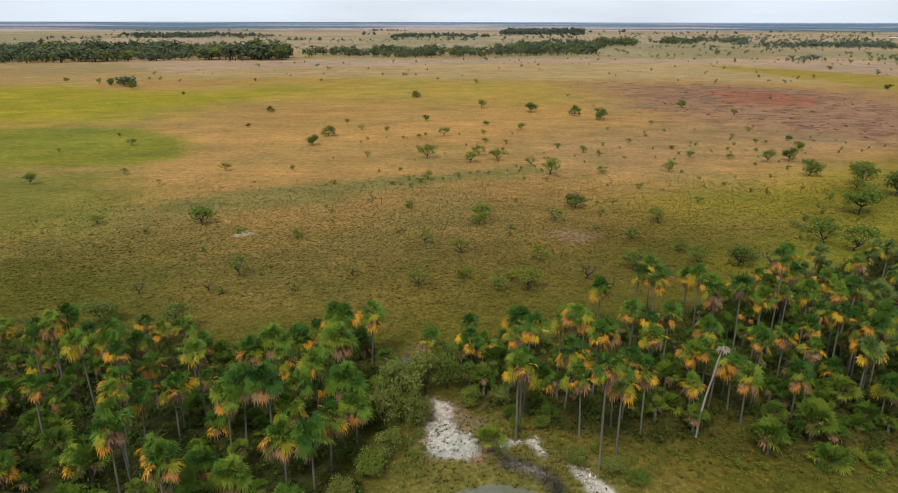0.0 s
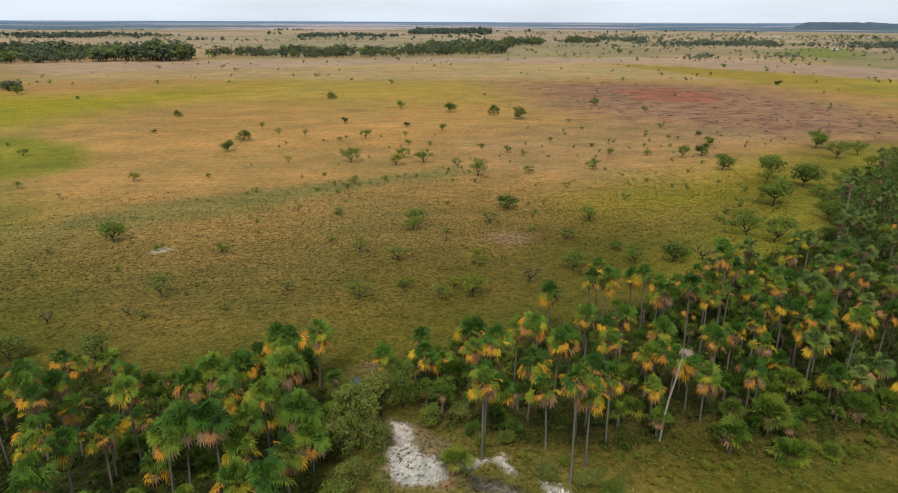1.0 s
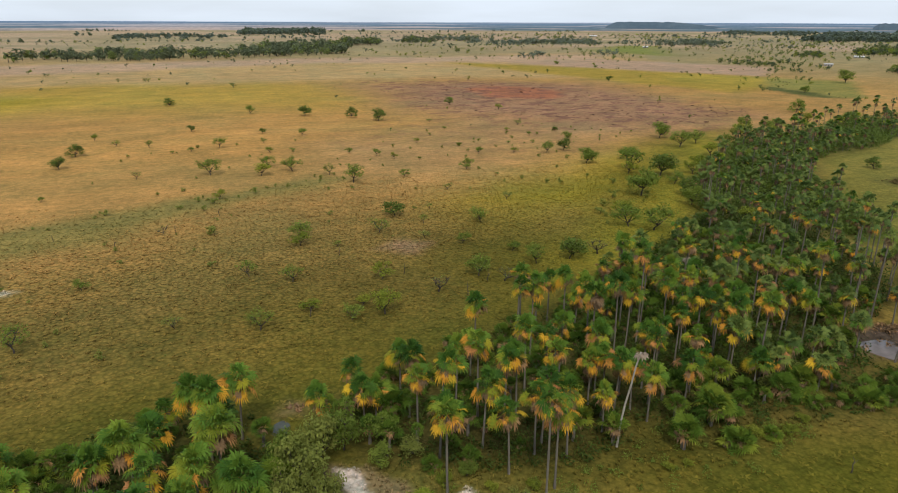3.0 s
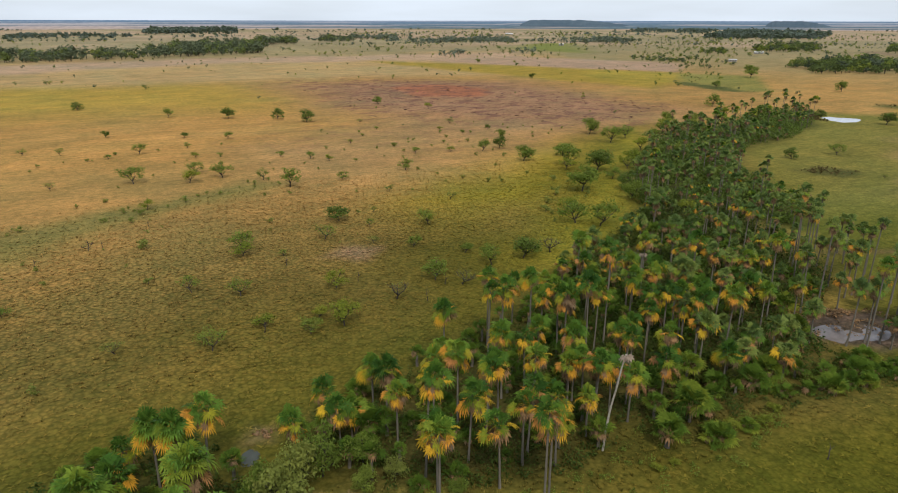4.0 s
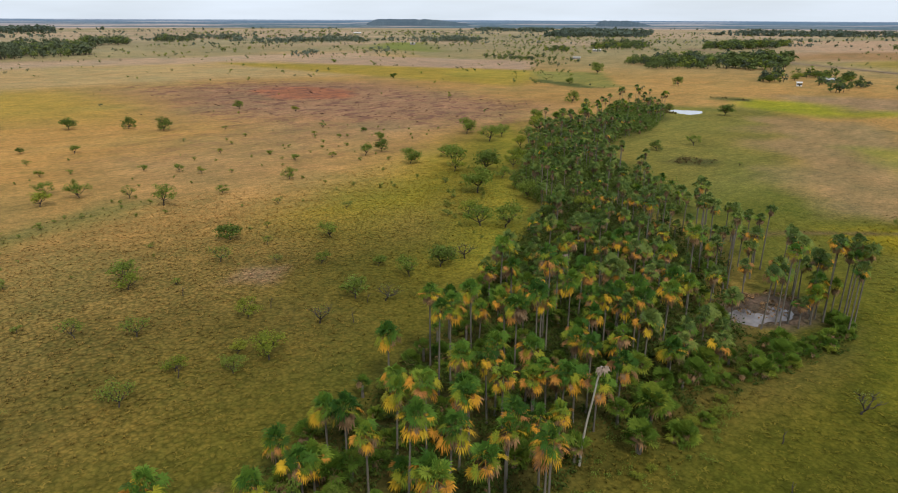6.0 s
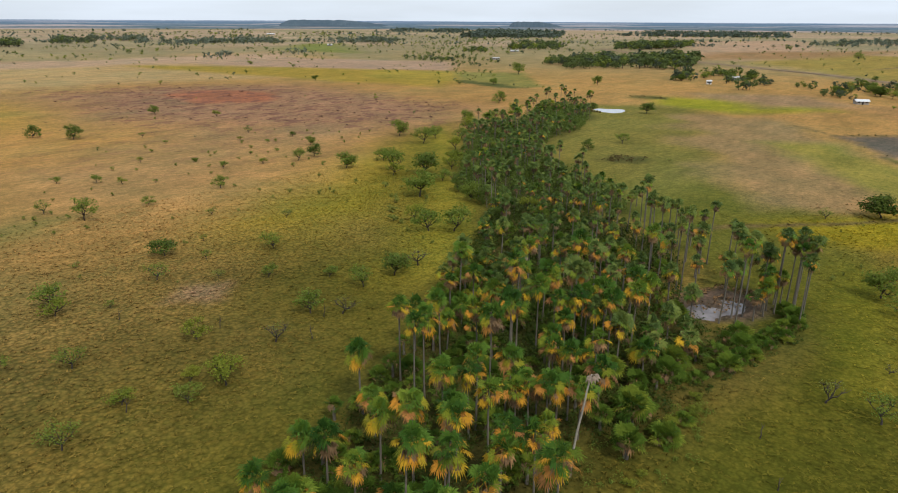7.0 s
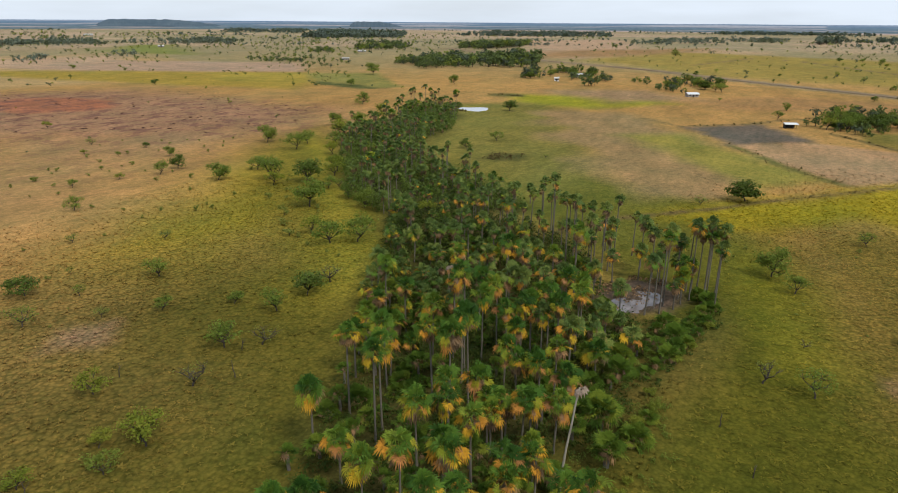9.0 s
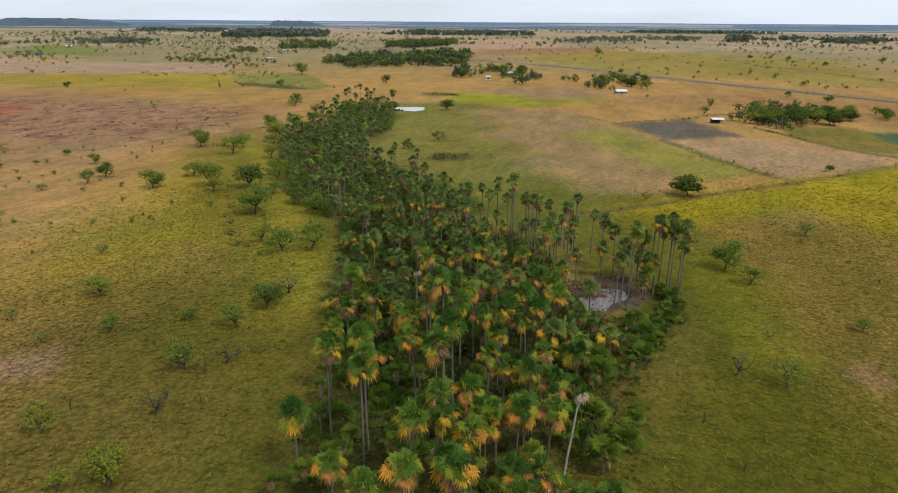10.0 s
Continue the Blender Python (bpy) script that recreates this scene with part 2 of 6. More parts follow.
def ground_material():
    """Savanna soil and grass: the region's tint, broken up by tussocks, stalks, scorched clumps and bare earth."""
    m, n, l, p = material("savanna_ground")

    def attribute(name):
        a = n.new("ShaderNodeAttribute")
        a.attribute_name = name
        return a

    def laid(rotation, scale, detail=5.0, rough=0.65):
        """Noise drawn out over the plan."""
        spot, lie, t = n.new("ShaderNodeTexCoord"), n.new("ShaderNodeMapping"), n.new("ShaderNodeTexNoise")
        lie.inputs["Rotation"].default_value, lie.inputs["Scale"].default_value = (0, 0, rotation), (*scale, 1)
        t.inputs["Scale"].default_value, t.inputs["Detail"].default_value, t.inputs["Roughness"].default_value = 1.0, detail, rough
        l.new(spot.outputs["Object"], lie.inputs["Vector"])
        l.new(lie.outputs["Vector"], t.inputs["Vector"])
        return t.outputs["Fac"]

    def graded(value, stops):
        r = ramp(n, stops)
        l.new(value, r.inputs["Fac"])
        return r.outputs["Color"]

    def times(a, b):
        k = n.new("ShaderNodeMath")
        k.operation = "MULTIPLY"
        l.new(a, k.inputs[0])
        if isinstance(b, float):
            k.inputs[1].default_value = b
        else:
            l.new(b, k.inputs[1])
        return k.outputs[0]

    tint, tuss, burnt = attribute("tint"), attribute("tussock"), attribute("burnt")
    big, mid = noise_node(n, l, 0.06, 5.0, 0.6), noise_node(n, l, 0.45, 5.0, 0.65)
    # tussocks: rounded clumps about a metre across with dark gaps between them
    spot, drift, push = n.new("ShaderNodeTexCoord"), noise_node(n, l, 0.9, 2.0), n.new("ShaderNodeMix")
    push.data_type = "VECTOR"
    push.inputs[0].default_value = 0.45
    l.new(spot.outputs["Object"], push.inputs[4])
    shift = n.new("ShaderNodeVectorMath")
    shift.operation = "ADD"
    l.new(spot.outputs["Object"], shift.inputs[0])
    l.new(drift.outputs["Color"], shift.inputs[1])
    l.new(shift.outputs[0], push.inputs[5])
    cells = n.new("ShaderNodeTexVoronoi")
    cells.voronoi_dimensions = "2D"
    cells.inputs["Scale"].default_value = 1.25
    l.new(push.outputs[1], cells.inputs["Vector"])
    clump = graded(cells.outputs["Distance"], [(0.10, (1.38, 1.32, 1.22)), (0.36, (1.08, 1.06, 1.02)), (0.58, (0.45, 0.50, 0.44))])
    hue = graded(cells.outputs["Color"], [(0.0, (0.80, 0.92, 0.80)), (0.5, (1.0, 1.0, 1.0)), (1.0, (1.22, 1.08, 1.0))])
    stalk = noise_node(n, l, 2.6, 3.0, 0.6)
    c = mixed(n, l, tint.outputs["Color"], graded(big.outputs["Fac"], [(0.35, (0.84, 0.90, 0.87)), (0.65, (1.15, 1.10, 1.06))]), 1.0, "MULTIPLY")
    c = mixed(n, l, c, graded(mid.outputs["Fac"], [(0.36, (0.76, 0.80, 0.78)), (0.64, (1.20, 1.16, 1.12))]), 1.0, "MULTIPLY")
    c = mixed(n, l, c, graded(laid(0.6, (0.05, 0.22)), [(0.36, (0.88, 0.91, 0.88)), (0.64, (1.11, 1.08, 1.06))]), 1.0, "MULTIPLY")
    c = mixed(n, l, c, graded(stalk.outputs["Fac"], [(0.35, (0.82, 0.84, 0.80)), (0.65, (1.14, 1.12, 1.1))]), 1.0, "MULTIPLY")
    c = mixed(n, l, c, clump, tuss.outputs["Fac"], "MULTIPLY")
    c = mixed(n, l, c, hue, tuss.outputs["Fac"], "MULTIPLY")
    # scorched clumps and streaks where fire has passed
    char = graded(laid(-0.8, (0.075, 0.110), 7.0, 0.70), [(0.52, (0, 0, 0)), (0.56, (1, 1, 1))])
    c = mixed(n, l, c, (0.125, 0.060, 0.044), times(times(char, burnt.outputs["Fac"]), 0.78))
    l.new(c, p.inputs["Base Color"])
    p.inputs["Roughness"].default_value = 0.95
    p.inputs["Specular IOR Level"].default_value = 0.02
    bn = n.new("ShaderNodeBump")
    bn.inputs["Distance"].default_value = 0.3
    bn.invert = True
    l.new(times(tuss.outputs["Fac"], 0.9), bn.inputs["Strength"])
    l.new(cells.outputs["Distance"], bn.inputs["Height"])
    l.new(bn.outputs[0], p.inputs["Normal"])
    return m


def far_plain_material():
    """The last kilometres before the horizon: strips of pale plain and blue-green forest, distance haze put into their
    tint.
    """
    m, n, l, p = material("far_plain")
    tint = n.new("ShaderNodeAttribute")
    tint.attribute_name = "tint"
    grain = noise_node(n, l, 0.03, 4.0)
    r = ramp(n, [(0.35, (0.86, 0.88, 0.9)), (0.65, (1.12, 1.1, 1.08))])
    l.new(grain.outputs["Fac"], r.inputs["Fac"])
    l.new(mixed(n, l, tint.outputs["Color"], r.outputs["Color"], 1.0, "MULTIPLY"), p.inputs["Base Color"])
    p.inputs["Roughness"].default_value, p.inputs["Specular IOR Level"].default_value = 1.0, 0.0
    return m


def grass_material():
    """Grass blades: the tint of the ground they stand on, varied blade by blade."""
    m, n, l, p = material("savanna_grass")
    tint = n.new("ShaderNodeAttribute")
    tint.attribute_name = "tint"
    g = n.new("ShaderNodeNewGeometry")
    r = ramp(n, [(0.0, (0.72, 0.78, 0.66)), (0.5, (1.0, 0.98, 0.90)), (1.0, (1.45, 1.3, 1.12))])
    l.new(g.outputs["Random Per Island"], r.inputs["Fac"])
    c = mixed(n, l, tint.outputs["Color"], r.outputs["Color"], 1.0, "MULTIPLY")
    l.new(c, p.inputs["Base Color"])
    p.inputs["Roughness"].default_value = 0.9
    p.inputs["Specular IOR Level"].default_value = 0.02
    return m


def water_material(name, colour, rough=0.06):
    m, n, l, p = material(name)
    a = noise_node(n, l, 0.9, 4.0)
    r = ramp(n, [(0.3, tuple(0.75 * v for v in colour)), (0.7, colour)])
    l.new(a.outputs["Fac"], r.inputs["Fac"])
    l.new(r.outputs["Color"], p.inputs["Base Color"])
    p.inputs["Roughness"].default_value = rough
    p.inputs["IOR"].default_value = 1.33
    bn = n.new("ShaderNodeBump")
    bn.inputs["Strength"].default_value, bn.inputs["Distance"].default_value = 0.08, 0.05
    w = noise_node(n, l, 4.0, 2.0)
    l.new(w.outputs["Fac"], bn.inputs["Height"])
    l.new(bn.outputs[0], p.inputs["Normal"])
    return m


GROUND, GRASS, FAR_PLAIN = ground_material(), grass_material(), far_plain_material()
PALM_GREEN = leaf_material("palm_green", [(0.0, (0.015, 0.044, 0.009)), (0.3, (0.046, 0.104, 0.015)), (0.6, (0.100, 0.172, 0.022)), (0.84, (0.20, 0.235, 0.026)), (1.0, (0.36, 0.33, 0.03))], 0.2, 0.5, 0.5)
DENSE_GREEN = leaf_material("dense_palm_green", [(0.0, (0.015, 0.044, 0.009)), (0.3, (0.046, 0.104, 0.015)), (0.6, (0.100, 0.172, 0.022)), (0.84, (0.20, 0.235, 0.026)), (1.0, (0.36, 0.33, 0.03))], 0.2, 0.5, 0.12)
DULL_GREEN = leaf_material("dull_palm_green", [(0.0, (0.042, 0.078, 0.024)), (0.4, (0.096, 0.145, 0.038)), (0.8, (0.188, 0.226, 0.050)), (1.0, (0.31, 0.28, 0.06))], 0.25, 0.5, 0.4)
PALM_YELLOW = leaf_material("palm_yellow", [(0.0, (0.32, 0.28, 0.035)), (0.3, (0.57, 0.37, 0.028)), (0.6, (0.56, 0.26, 0.03)), (0.8, (0.42, 0.19, 0.06)), (1.0, (0.25, 0.14, 0.075))], 0.25, 0.6, 0.35)
PALM_TURNING = leaf_material("palm_turning", [(0.0, (0.075, 0.125, 0.016)), (0.5, (0.19, 0.22, 0.022)), (1.0, (0.44, 0.33, 0.028))], 0.25, 0.6, 0.3)
PALM_BROWN = leaf_material("palm_brown", [(0.0, (0.12, 0.085, 0.055)), (0.45, (0.21, 0.135, 0.072)), (0.8, (0.32, 0.185, 0.088)), (1.0, (0.40, 0.25, 0.12))], 0.15, 0.8, 0.3)
PALM_PALE = leaf_material("palm_pale", [(0.0, (0.16, 0.12, 0.09)), (1.0, (0.32, 0.25, 0.19))], 0.1, 0.8)
YOUNG_GREEN = leaf_material("young_palm_green", [(0.0, (0.034, 0.072, 0.010)), (0.6, (0.092, 0.148, 0.018)), (1.0, (0.24, 0.26, 0.03))], 0.3, 0.6, 0.4)
LEAF_DARK = leaf_material("leaf_dark", [(0.0, (0.066, 0.108, 0.020)), (1.0, (0.132, 0.175, 0.034))], 0.40)
LEAF_DEEP = leaf_material("leaf_deep", [(0.0, (0.055, 0.085, 0.014)), (1.0, (0.105, 0.135, 0.024))], 0.3)
LEAF_GREEN = leaf_material("leaf_green", [(0.0, (0.112, 0.168, 0.028)), (1.0, (0.212, 0.258, 0.045))], 0.44)
LEAF_DULL = leaf_material("leaf_dull", [(0.0, (0.155, 0.190, 0.042)), (1.0, (0.260, 0.275, 0.062))], 0.45)
LEAF_LIME = leaf_material("leaf_lime", [(0.0, (0.125, 0.165, 0.022)), (1.0, (0.26, 0.275, 0.035))], 0.35)
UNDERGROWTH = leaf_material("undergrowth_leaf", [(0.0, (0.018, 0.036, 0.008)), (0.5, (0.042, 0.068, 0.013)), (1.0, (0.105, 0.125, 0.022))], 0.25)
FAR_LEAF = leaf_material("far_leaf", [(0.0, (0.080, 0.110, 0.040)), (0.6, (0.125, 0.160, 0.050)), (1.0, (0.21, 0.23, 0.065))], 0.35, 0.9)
# distance haze put into the next two greens: greyer and bluer
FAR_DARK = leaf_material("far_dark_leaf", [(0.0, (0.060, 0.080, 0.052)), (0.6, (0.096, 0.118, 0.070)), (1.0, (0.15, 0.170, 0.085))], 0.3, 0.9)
FAR_HAZED = leaf_material("far_hazed_leaf", [(0.0, (0.085, 0.115, 0.095)), (0.6, (0.130, 0.160, 0.122)), (1.0, (0.18, 0.205, 0.14))], 0.3, 0.9)
FAR_LIME = leaf_material("far_lime_leaf", [(0.0, (0.12, 0.16, 0.03)), (1.0, (0.25, 0.27, 0.05))], 0.35, 0.9)
DRY_WEED = leaf_material("dry_weed", [(0.0, (0.11, 0.088, 0.036)), (0.6, (0.165, 0.130, 0.050)), (1.0, (0.24, 0.185, 0.07))], 0.3, 0.9)
SCORCHED = leaf_material("scorched_weed", [(0.0, (0.085, 0.046, 0.036)), (1.0, (0.17, 0.088, 0.062))], 0.1, 0.9)
PALM_BARK = plain_material("palm_bark", (0.075, 0.065, 0.050), (0.215, 0.190, 0.150), 1.3)
DARK_BARK = plain_material("dark_bark", (0.035, 0.030, 0.025), (0.09, 0.075, 0.06), 4.0)
PALE_BARK = plain_material("pale_bark", (0.20, 0.18, 0.145), (0.42, 0.38, 0.31), 1.2)
WATER_CLEAR = water_material("still_water", (0.05, 0.055, 0.04))
WATER_OLIVE = water_material("silty_water", (0.15, 0.155, 0.095), 0.12)
WATER_MILKY = water_material("milky_water", (0.20, 0.175, 0.17), 0.07)
# pale base colour adds to the sky's reflection on the far pond
WATER_SKY_TINT = water_material("sky_tinted_water", (0.42, 0.42, 0.43), 0.05)
ASPHALT = plain_material("worn_asphalt", (0.15, 0.110, 0.070), (0.22, 0.160, 0.10), 0.3, 1.0)
WHITE_WALL = plain_material("white_wall", (0.60, 0.58, 0.55), (0.8, 0.79, 0.77), 1.5)
GREY_WALL = plain_material("weathered_wall", (0.22, 0.20, 0.17), (0.36, 0.33, 0.29), 1.5)
WHITE_ROOF = plain_material("white_metal_roof", (0.46, 0.47, 0.47), (0.66, 0.67, 0.67), 0.8, 0.5, 0.1)
GREY_ROOF = plain_material("grey_roof", (0.30, 0.30, 0.29), (0.45, 0.44, 0.42), 0.8, 0.7, 0.1)
RED_ROOF = plain_material("clay_roof", (0.34, 0.12, 0.07), (0.48, 0.18, 0.10), 0.8, 0.8, 0.1)
# near-black colour standing in for the shade inside buildings
INTERIOR_SHADE = plain_material("shaded_interior", (0.02, 0.02, 0.02), (0.04, 0.04, 0.035), 1.0)
# forest colour of the skyline hills with blue haze put in
HAZED_HILL = plain_material("hazed_hill_forest", (0.056, 0.085, 0.112), (0.085, 0.116, 0.140), 0.03, 1.0, 0)


# ---- mesh helpers ----
class Shell:
    """Collects vertices and faces of one mesh, with a material slot per face."""

    def __init__(self):
        self.v, self.f, self.s = [], [], []

    def face(self, points, slot=0):
        k = len(self.v)
        self.v.extend(points)
        self.f.append(tuple(range(k, k + len(points))))
        self.s.append(slot)

    def tube(self, path, radii, sides=6, slot=0):
        rings = []
        for i, (p, r) in enumerate(zip(path, radii)):
            d = (Vector(path[min(i + 1, len(path) - 1)]) - Vector(path[max(i - 1, 0)])).normalized()
            a = d.cross(Vector((0.31, 0.95, 0.1))).normalized()
            b = d.cross(a)
            k = len(self.v)
            self.v.extend(tuple(Vector(p) + r * (math.cos(6.28319 * j / sides) * a + math.sin(6.28319 * j / sides) * b)) for j in range(sides))
            rings.append(k)
        for k0, k1 in zip(rings, rings[1:]):
            for j in range(sides):
                self.f.append((k0 + j, k0 + (j + 1) % sides, k1 + (j + 1) % sides, k1 + j))
                self.s.append(slot)
        self.f.append(tuple(rings[-1] + j for j in range(sides)))
        self.s.append(slot)

    def box(self, x0, y0, z0, x1, y1, z1, slot=0):
        k = len(self.v)
        self.v.extend([(x0, y0, z0), (x1, y0, z0), (x1, y1, z0), (x0, y1, z0), (x0, y0, z1), (x1, y0, z1), (x1, y1, z1), (x0, y1, z1)])
        for q in ((0, 3, 2, 1), (4, 5, 6, 7), (0, 1, 5, 4), (1, 2, 6, 5), (2, 3, 7, 6), (3, 0, 4, 7)):
            self.f.append(tuple(k + i for i in q))
            self.s.append(slot)

    def add(self, other, m, slots=None):
        k = len(self.v)
        m = np.array(m)
        self.v.extend(map(tuple, (np.array(other.v) @ m[:3, :3].T + m[:3, 3]).tolist()))
        self.f.extend(tuple(k + i for i in q) for q in other.f)
        self.s.extend(other.s if slots is None else [slots[i] for i in other.s])

    def mesh(self, name, *materials, smooth=False):
        me = bpy.data.meshes.new(name)
        me.from_pydata(self.v, [], self.f)
        for m in materials:
            me.materials.append(m)
        me.polygons.foreach_set("material_index", self.s)
        me.polygons.foreach_set("use_smooth", [smooth] * len(self.f))
        me.update()
        return me


def part(name, me, parent, label="", m=None):
    """One mesh object under a thing or under a part."""
    ob = new(name, me)
    ob.parent = parent
    if m is not None:
        ob.matrix_basis = m
    return tagged(ob, label)


def lattice(ix, iy, seed):
    h = (ix.astype(np.int64) * 374761393 + iy.astype(np.int64) * 668265263 + seed * 974634777) & 0x7FFFFFFF
    h = ((h ^ (h >> 13)) * 1274126177) & 0x7FFFFFFF
    return ((h ^ (h >> 16)) & 0xFFFF) / 65535.0


def value_noise(x, y, size, seed=0, octaves=3):
    """Smooth noise from 0 to 1 over the plan, with features of that size in metres."""
    total, weight, amp = 0.0, 0.0, 1.0
    for o in range(octaves):
        u, v = x / size * 2**o, y / size * 2**o
        iu, iv = np.floor(u), np.floor(v)
        fu, fv = u - iu, v - iv
        fu, fv = fu * fu * (3 - 2 * fu), fv * fv * (3 - 2 * fv)
        a, b = lattice(iu, iv, seed + o), lattice(iu + 1, iv, seed + o)
        c, d = lattice(iu, iv + 1, seed + o), lattice(iu + 1, iv + 1, seed + o)
        total = total + amp * ((a * (1 - fu) + b * fu) * (1 - fv) + (c * (1 - fu) + d * fu) * fv)
        weight += amp
        amp *= 0.5
    return total / weight


def inside_by(x, y, corners):
    """Signed distance to a polygon in the plan, positive inside."""
    near, odd = np.full(x.shape, 1e9), np.zeros(x.shape, bool)
    for (ax, ay), (bx, by) in zip(corners, corners[1:] + corners[:1]):
        ex, ey = bx - ax, by - ay
        t = np.clip(((x - ax) * ex + (y - ay) * ey) / (ex * ex + ey * ey + 1e-9), 0, 1)
        near = np.minimum(near, np.hypot(x - ax - t * ex, y - ay - t * ey))
        cross = (ay > y) != (by > y)
        odd ^= cross & (x < ex * (y - ay) / (ey if ey else 1e-9) + ax)
    return np.where(odd, near, -near)


def cover_of(x, y, corners, soft, wobble=0.0, size=20.0, seed=3):
    d = inside_by(x, y, corners)
    if wobble:
        d = d + wobble * (2 * value_noise(x, y, size, seed) - 1)
    t = np.clip(d / soft * 0.5 + 0.5, 0, 1)
    return t * t * (3 - 2 * t)


def is_in(x, y, corners):
    return inside_by(np.array([float(x)]), np.array([float(y)]), corners)[0] > 0


def strip(points, width):
    """Corners of a band along a line."""
    left, right = [], []
    for i, (px, py) in enumerate(points):
        ax, ay = points[max(i - 1, 0)]
        bx, by = points[min(i + 1, len(points) - 1)]
        d = math.hypot(bx - ax, by - ay)
        nx, ny = -(by - ay) / d * width / 2, (bx - ax) / d * width / 2
        left.append((px + nx, py + ny))
        right.append((px - nx, py - ny))
    return left + right[::-1]


# ---- the plan: groves, fields, water ----
WEST_GROVE = [(-80, 44), (-80, 97), (-58, 98), (-40, 93), (-22, 97), (-11, 95), (-9, 82), (-9, 66), (-12, 52), (-14, 44)]
MAIN_GROVE = [(2, 82), (1, 94), (9, 97), (18, 98), (32, 104), (46, 109), (62, 119), (84, 130), (112, 146), (128, 152), (131, 126), (115, 98), (104, 89), (84, 81), (76, 72), (57, 69), (46, 67), (36, 72), (25, 69), (14, 72), (5, 76)]
NEAR_GROVE = [(2, 82), (1, 94), (9, 97), (18, 98), (32, 104), (46, 109), (60, 118), (62, 71), (57, 69), (46, 67), (36, 72), (25, 69), (14, 72), (5, 76)]
DEEP_GROVE = [(60, 118), (84, 130), (112, 146), (128, 152), (131, 126), (115, 98), (104, 89), (84, 81), (76, 72), (62, 71)]
EAST_GROVE = [(112, 146), (122, 163), (137, 179), (154, 192), (178, 211), (204, 230), (232, 238), (258, 238), (286, 252), (314, 264), (342, 261), (322, 242), (302, 224), (256, 203), (228, 200), (200, 189), (170, 163), (163, 148), (155, 133), (136, 118), (131, 126), (128, 152)]
POND_SHRUBS = [(57, 69), (76, 73), (81, 77), (82, 71), (86, 66), (94, 66), (96, 62), (86, 60), (68, 64), (58, 66)]
POND = [(83.5, 79), (86, 80.5), (91.5, 80), (93, 77.5), (95.5, 76), (96.5, 72.5), (94, 71), (90, 71), (87.5, 73), (85, 74.5), (84.5, 76.5)]
POOL = [(-4, 56), (-2.6, 59.6), (0.6, 61.6), (4.3, 62.6), (8.2, 61.9), (10, 60.2), (10.6, 56), (4, 53)]
SAND = [(-3.0, 73.2), (-1.0, 73.6), (0.4, 71.4), (2.2, 70.4), (2.3, 67.4), (0.4, 66.2), (-2.2, 67.4), (-3.2, 69.6)]
PUDDLE = [(-8.6, 89), (-8.2, 91.2), (-7.0, 92), (-6.4, 90.2), (-7.2, 88.4)]
FAR_POND = [(323, 222), (327, 232), (331, 236), (338, 237), (341, 231), (344, 226), (337, 221), (330, 219)]

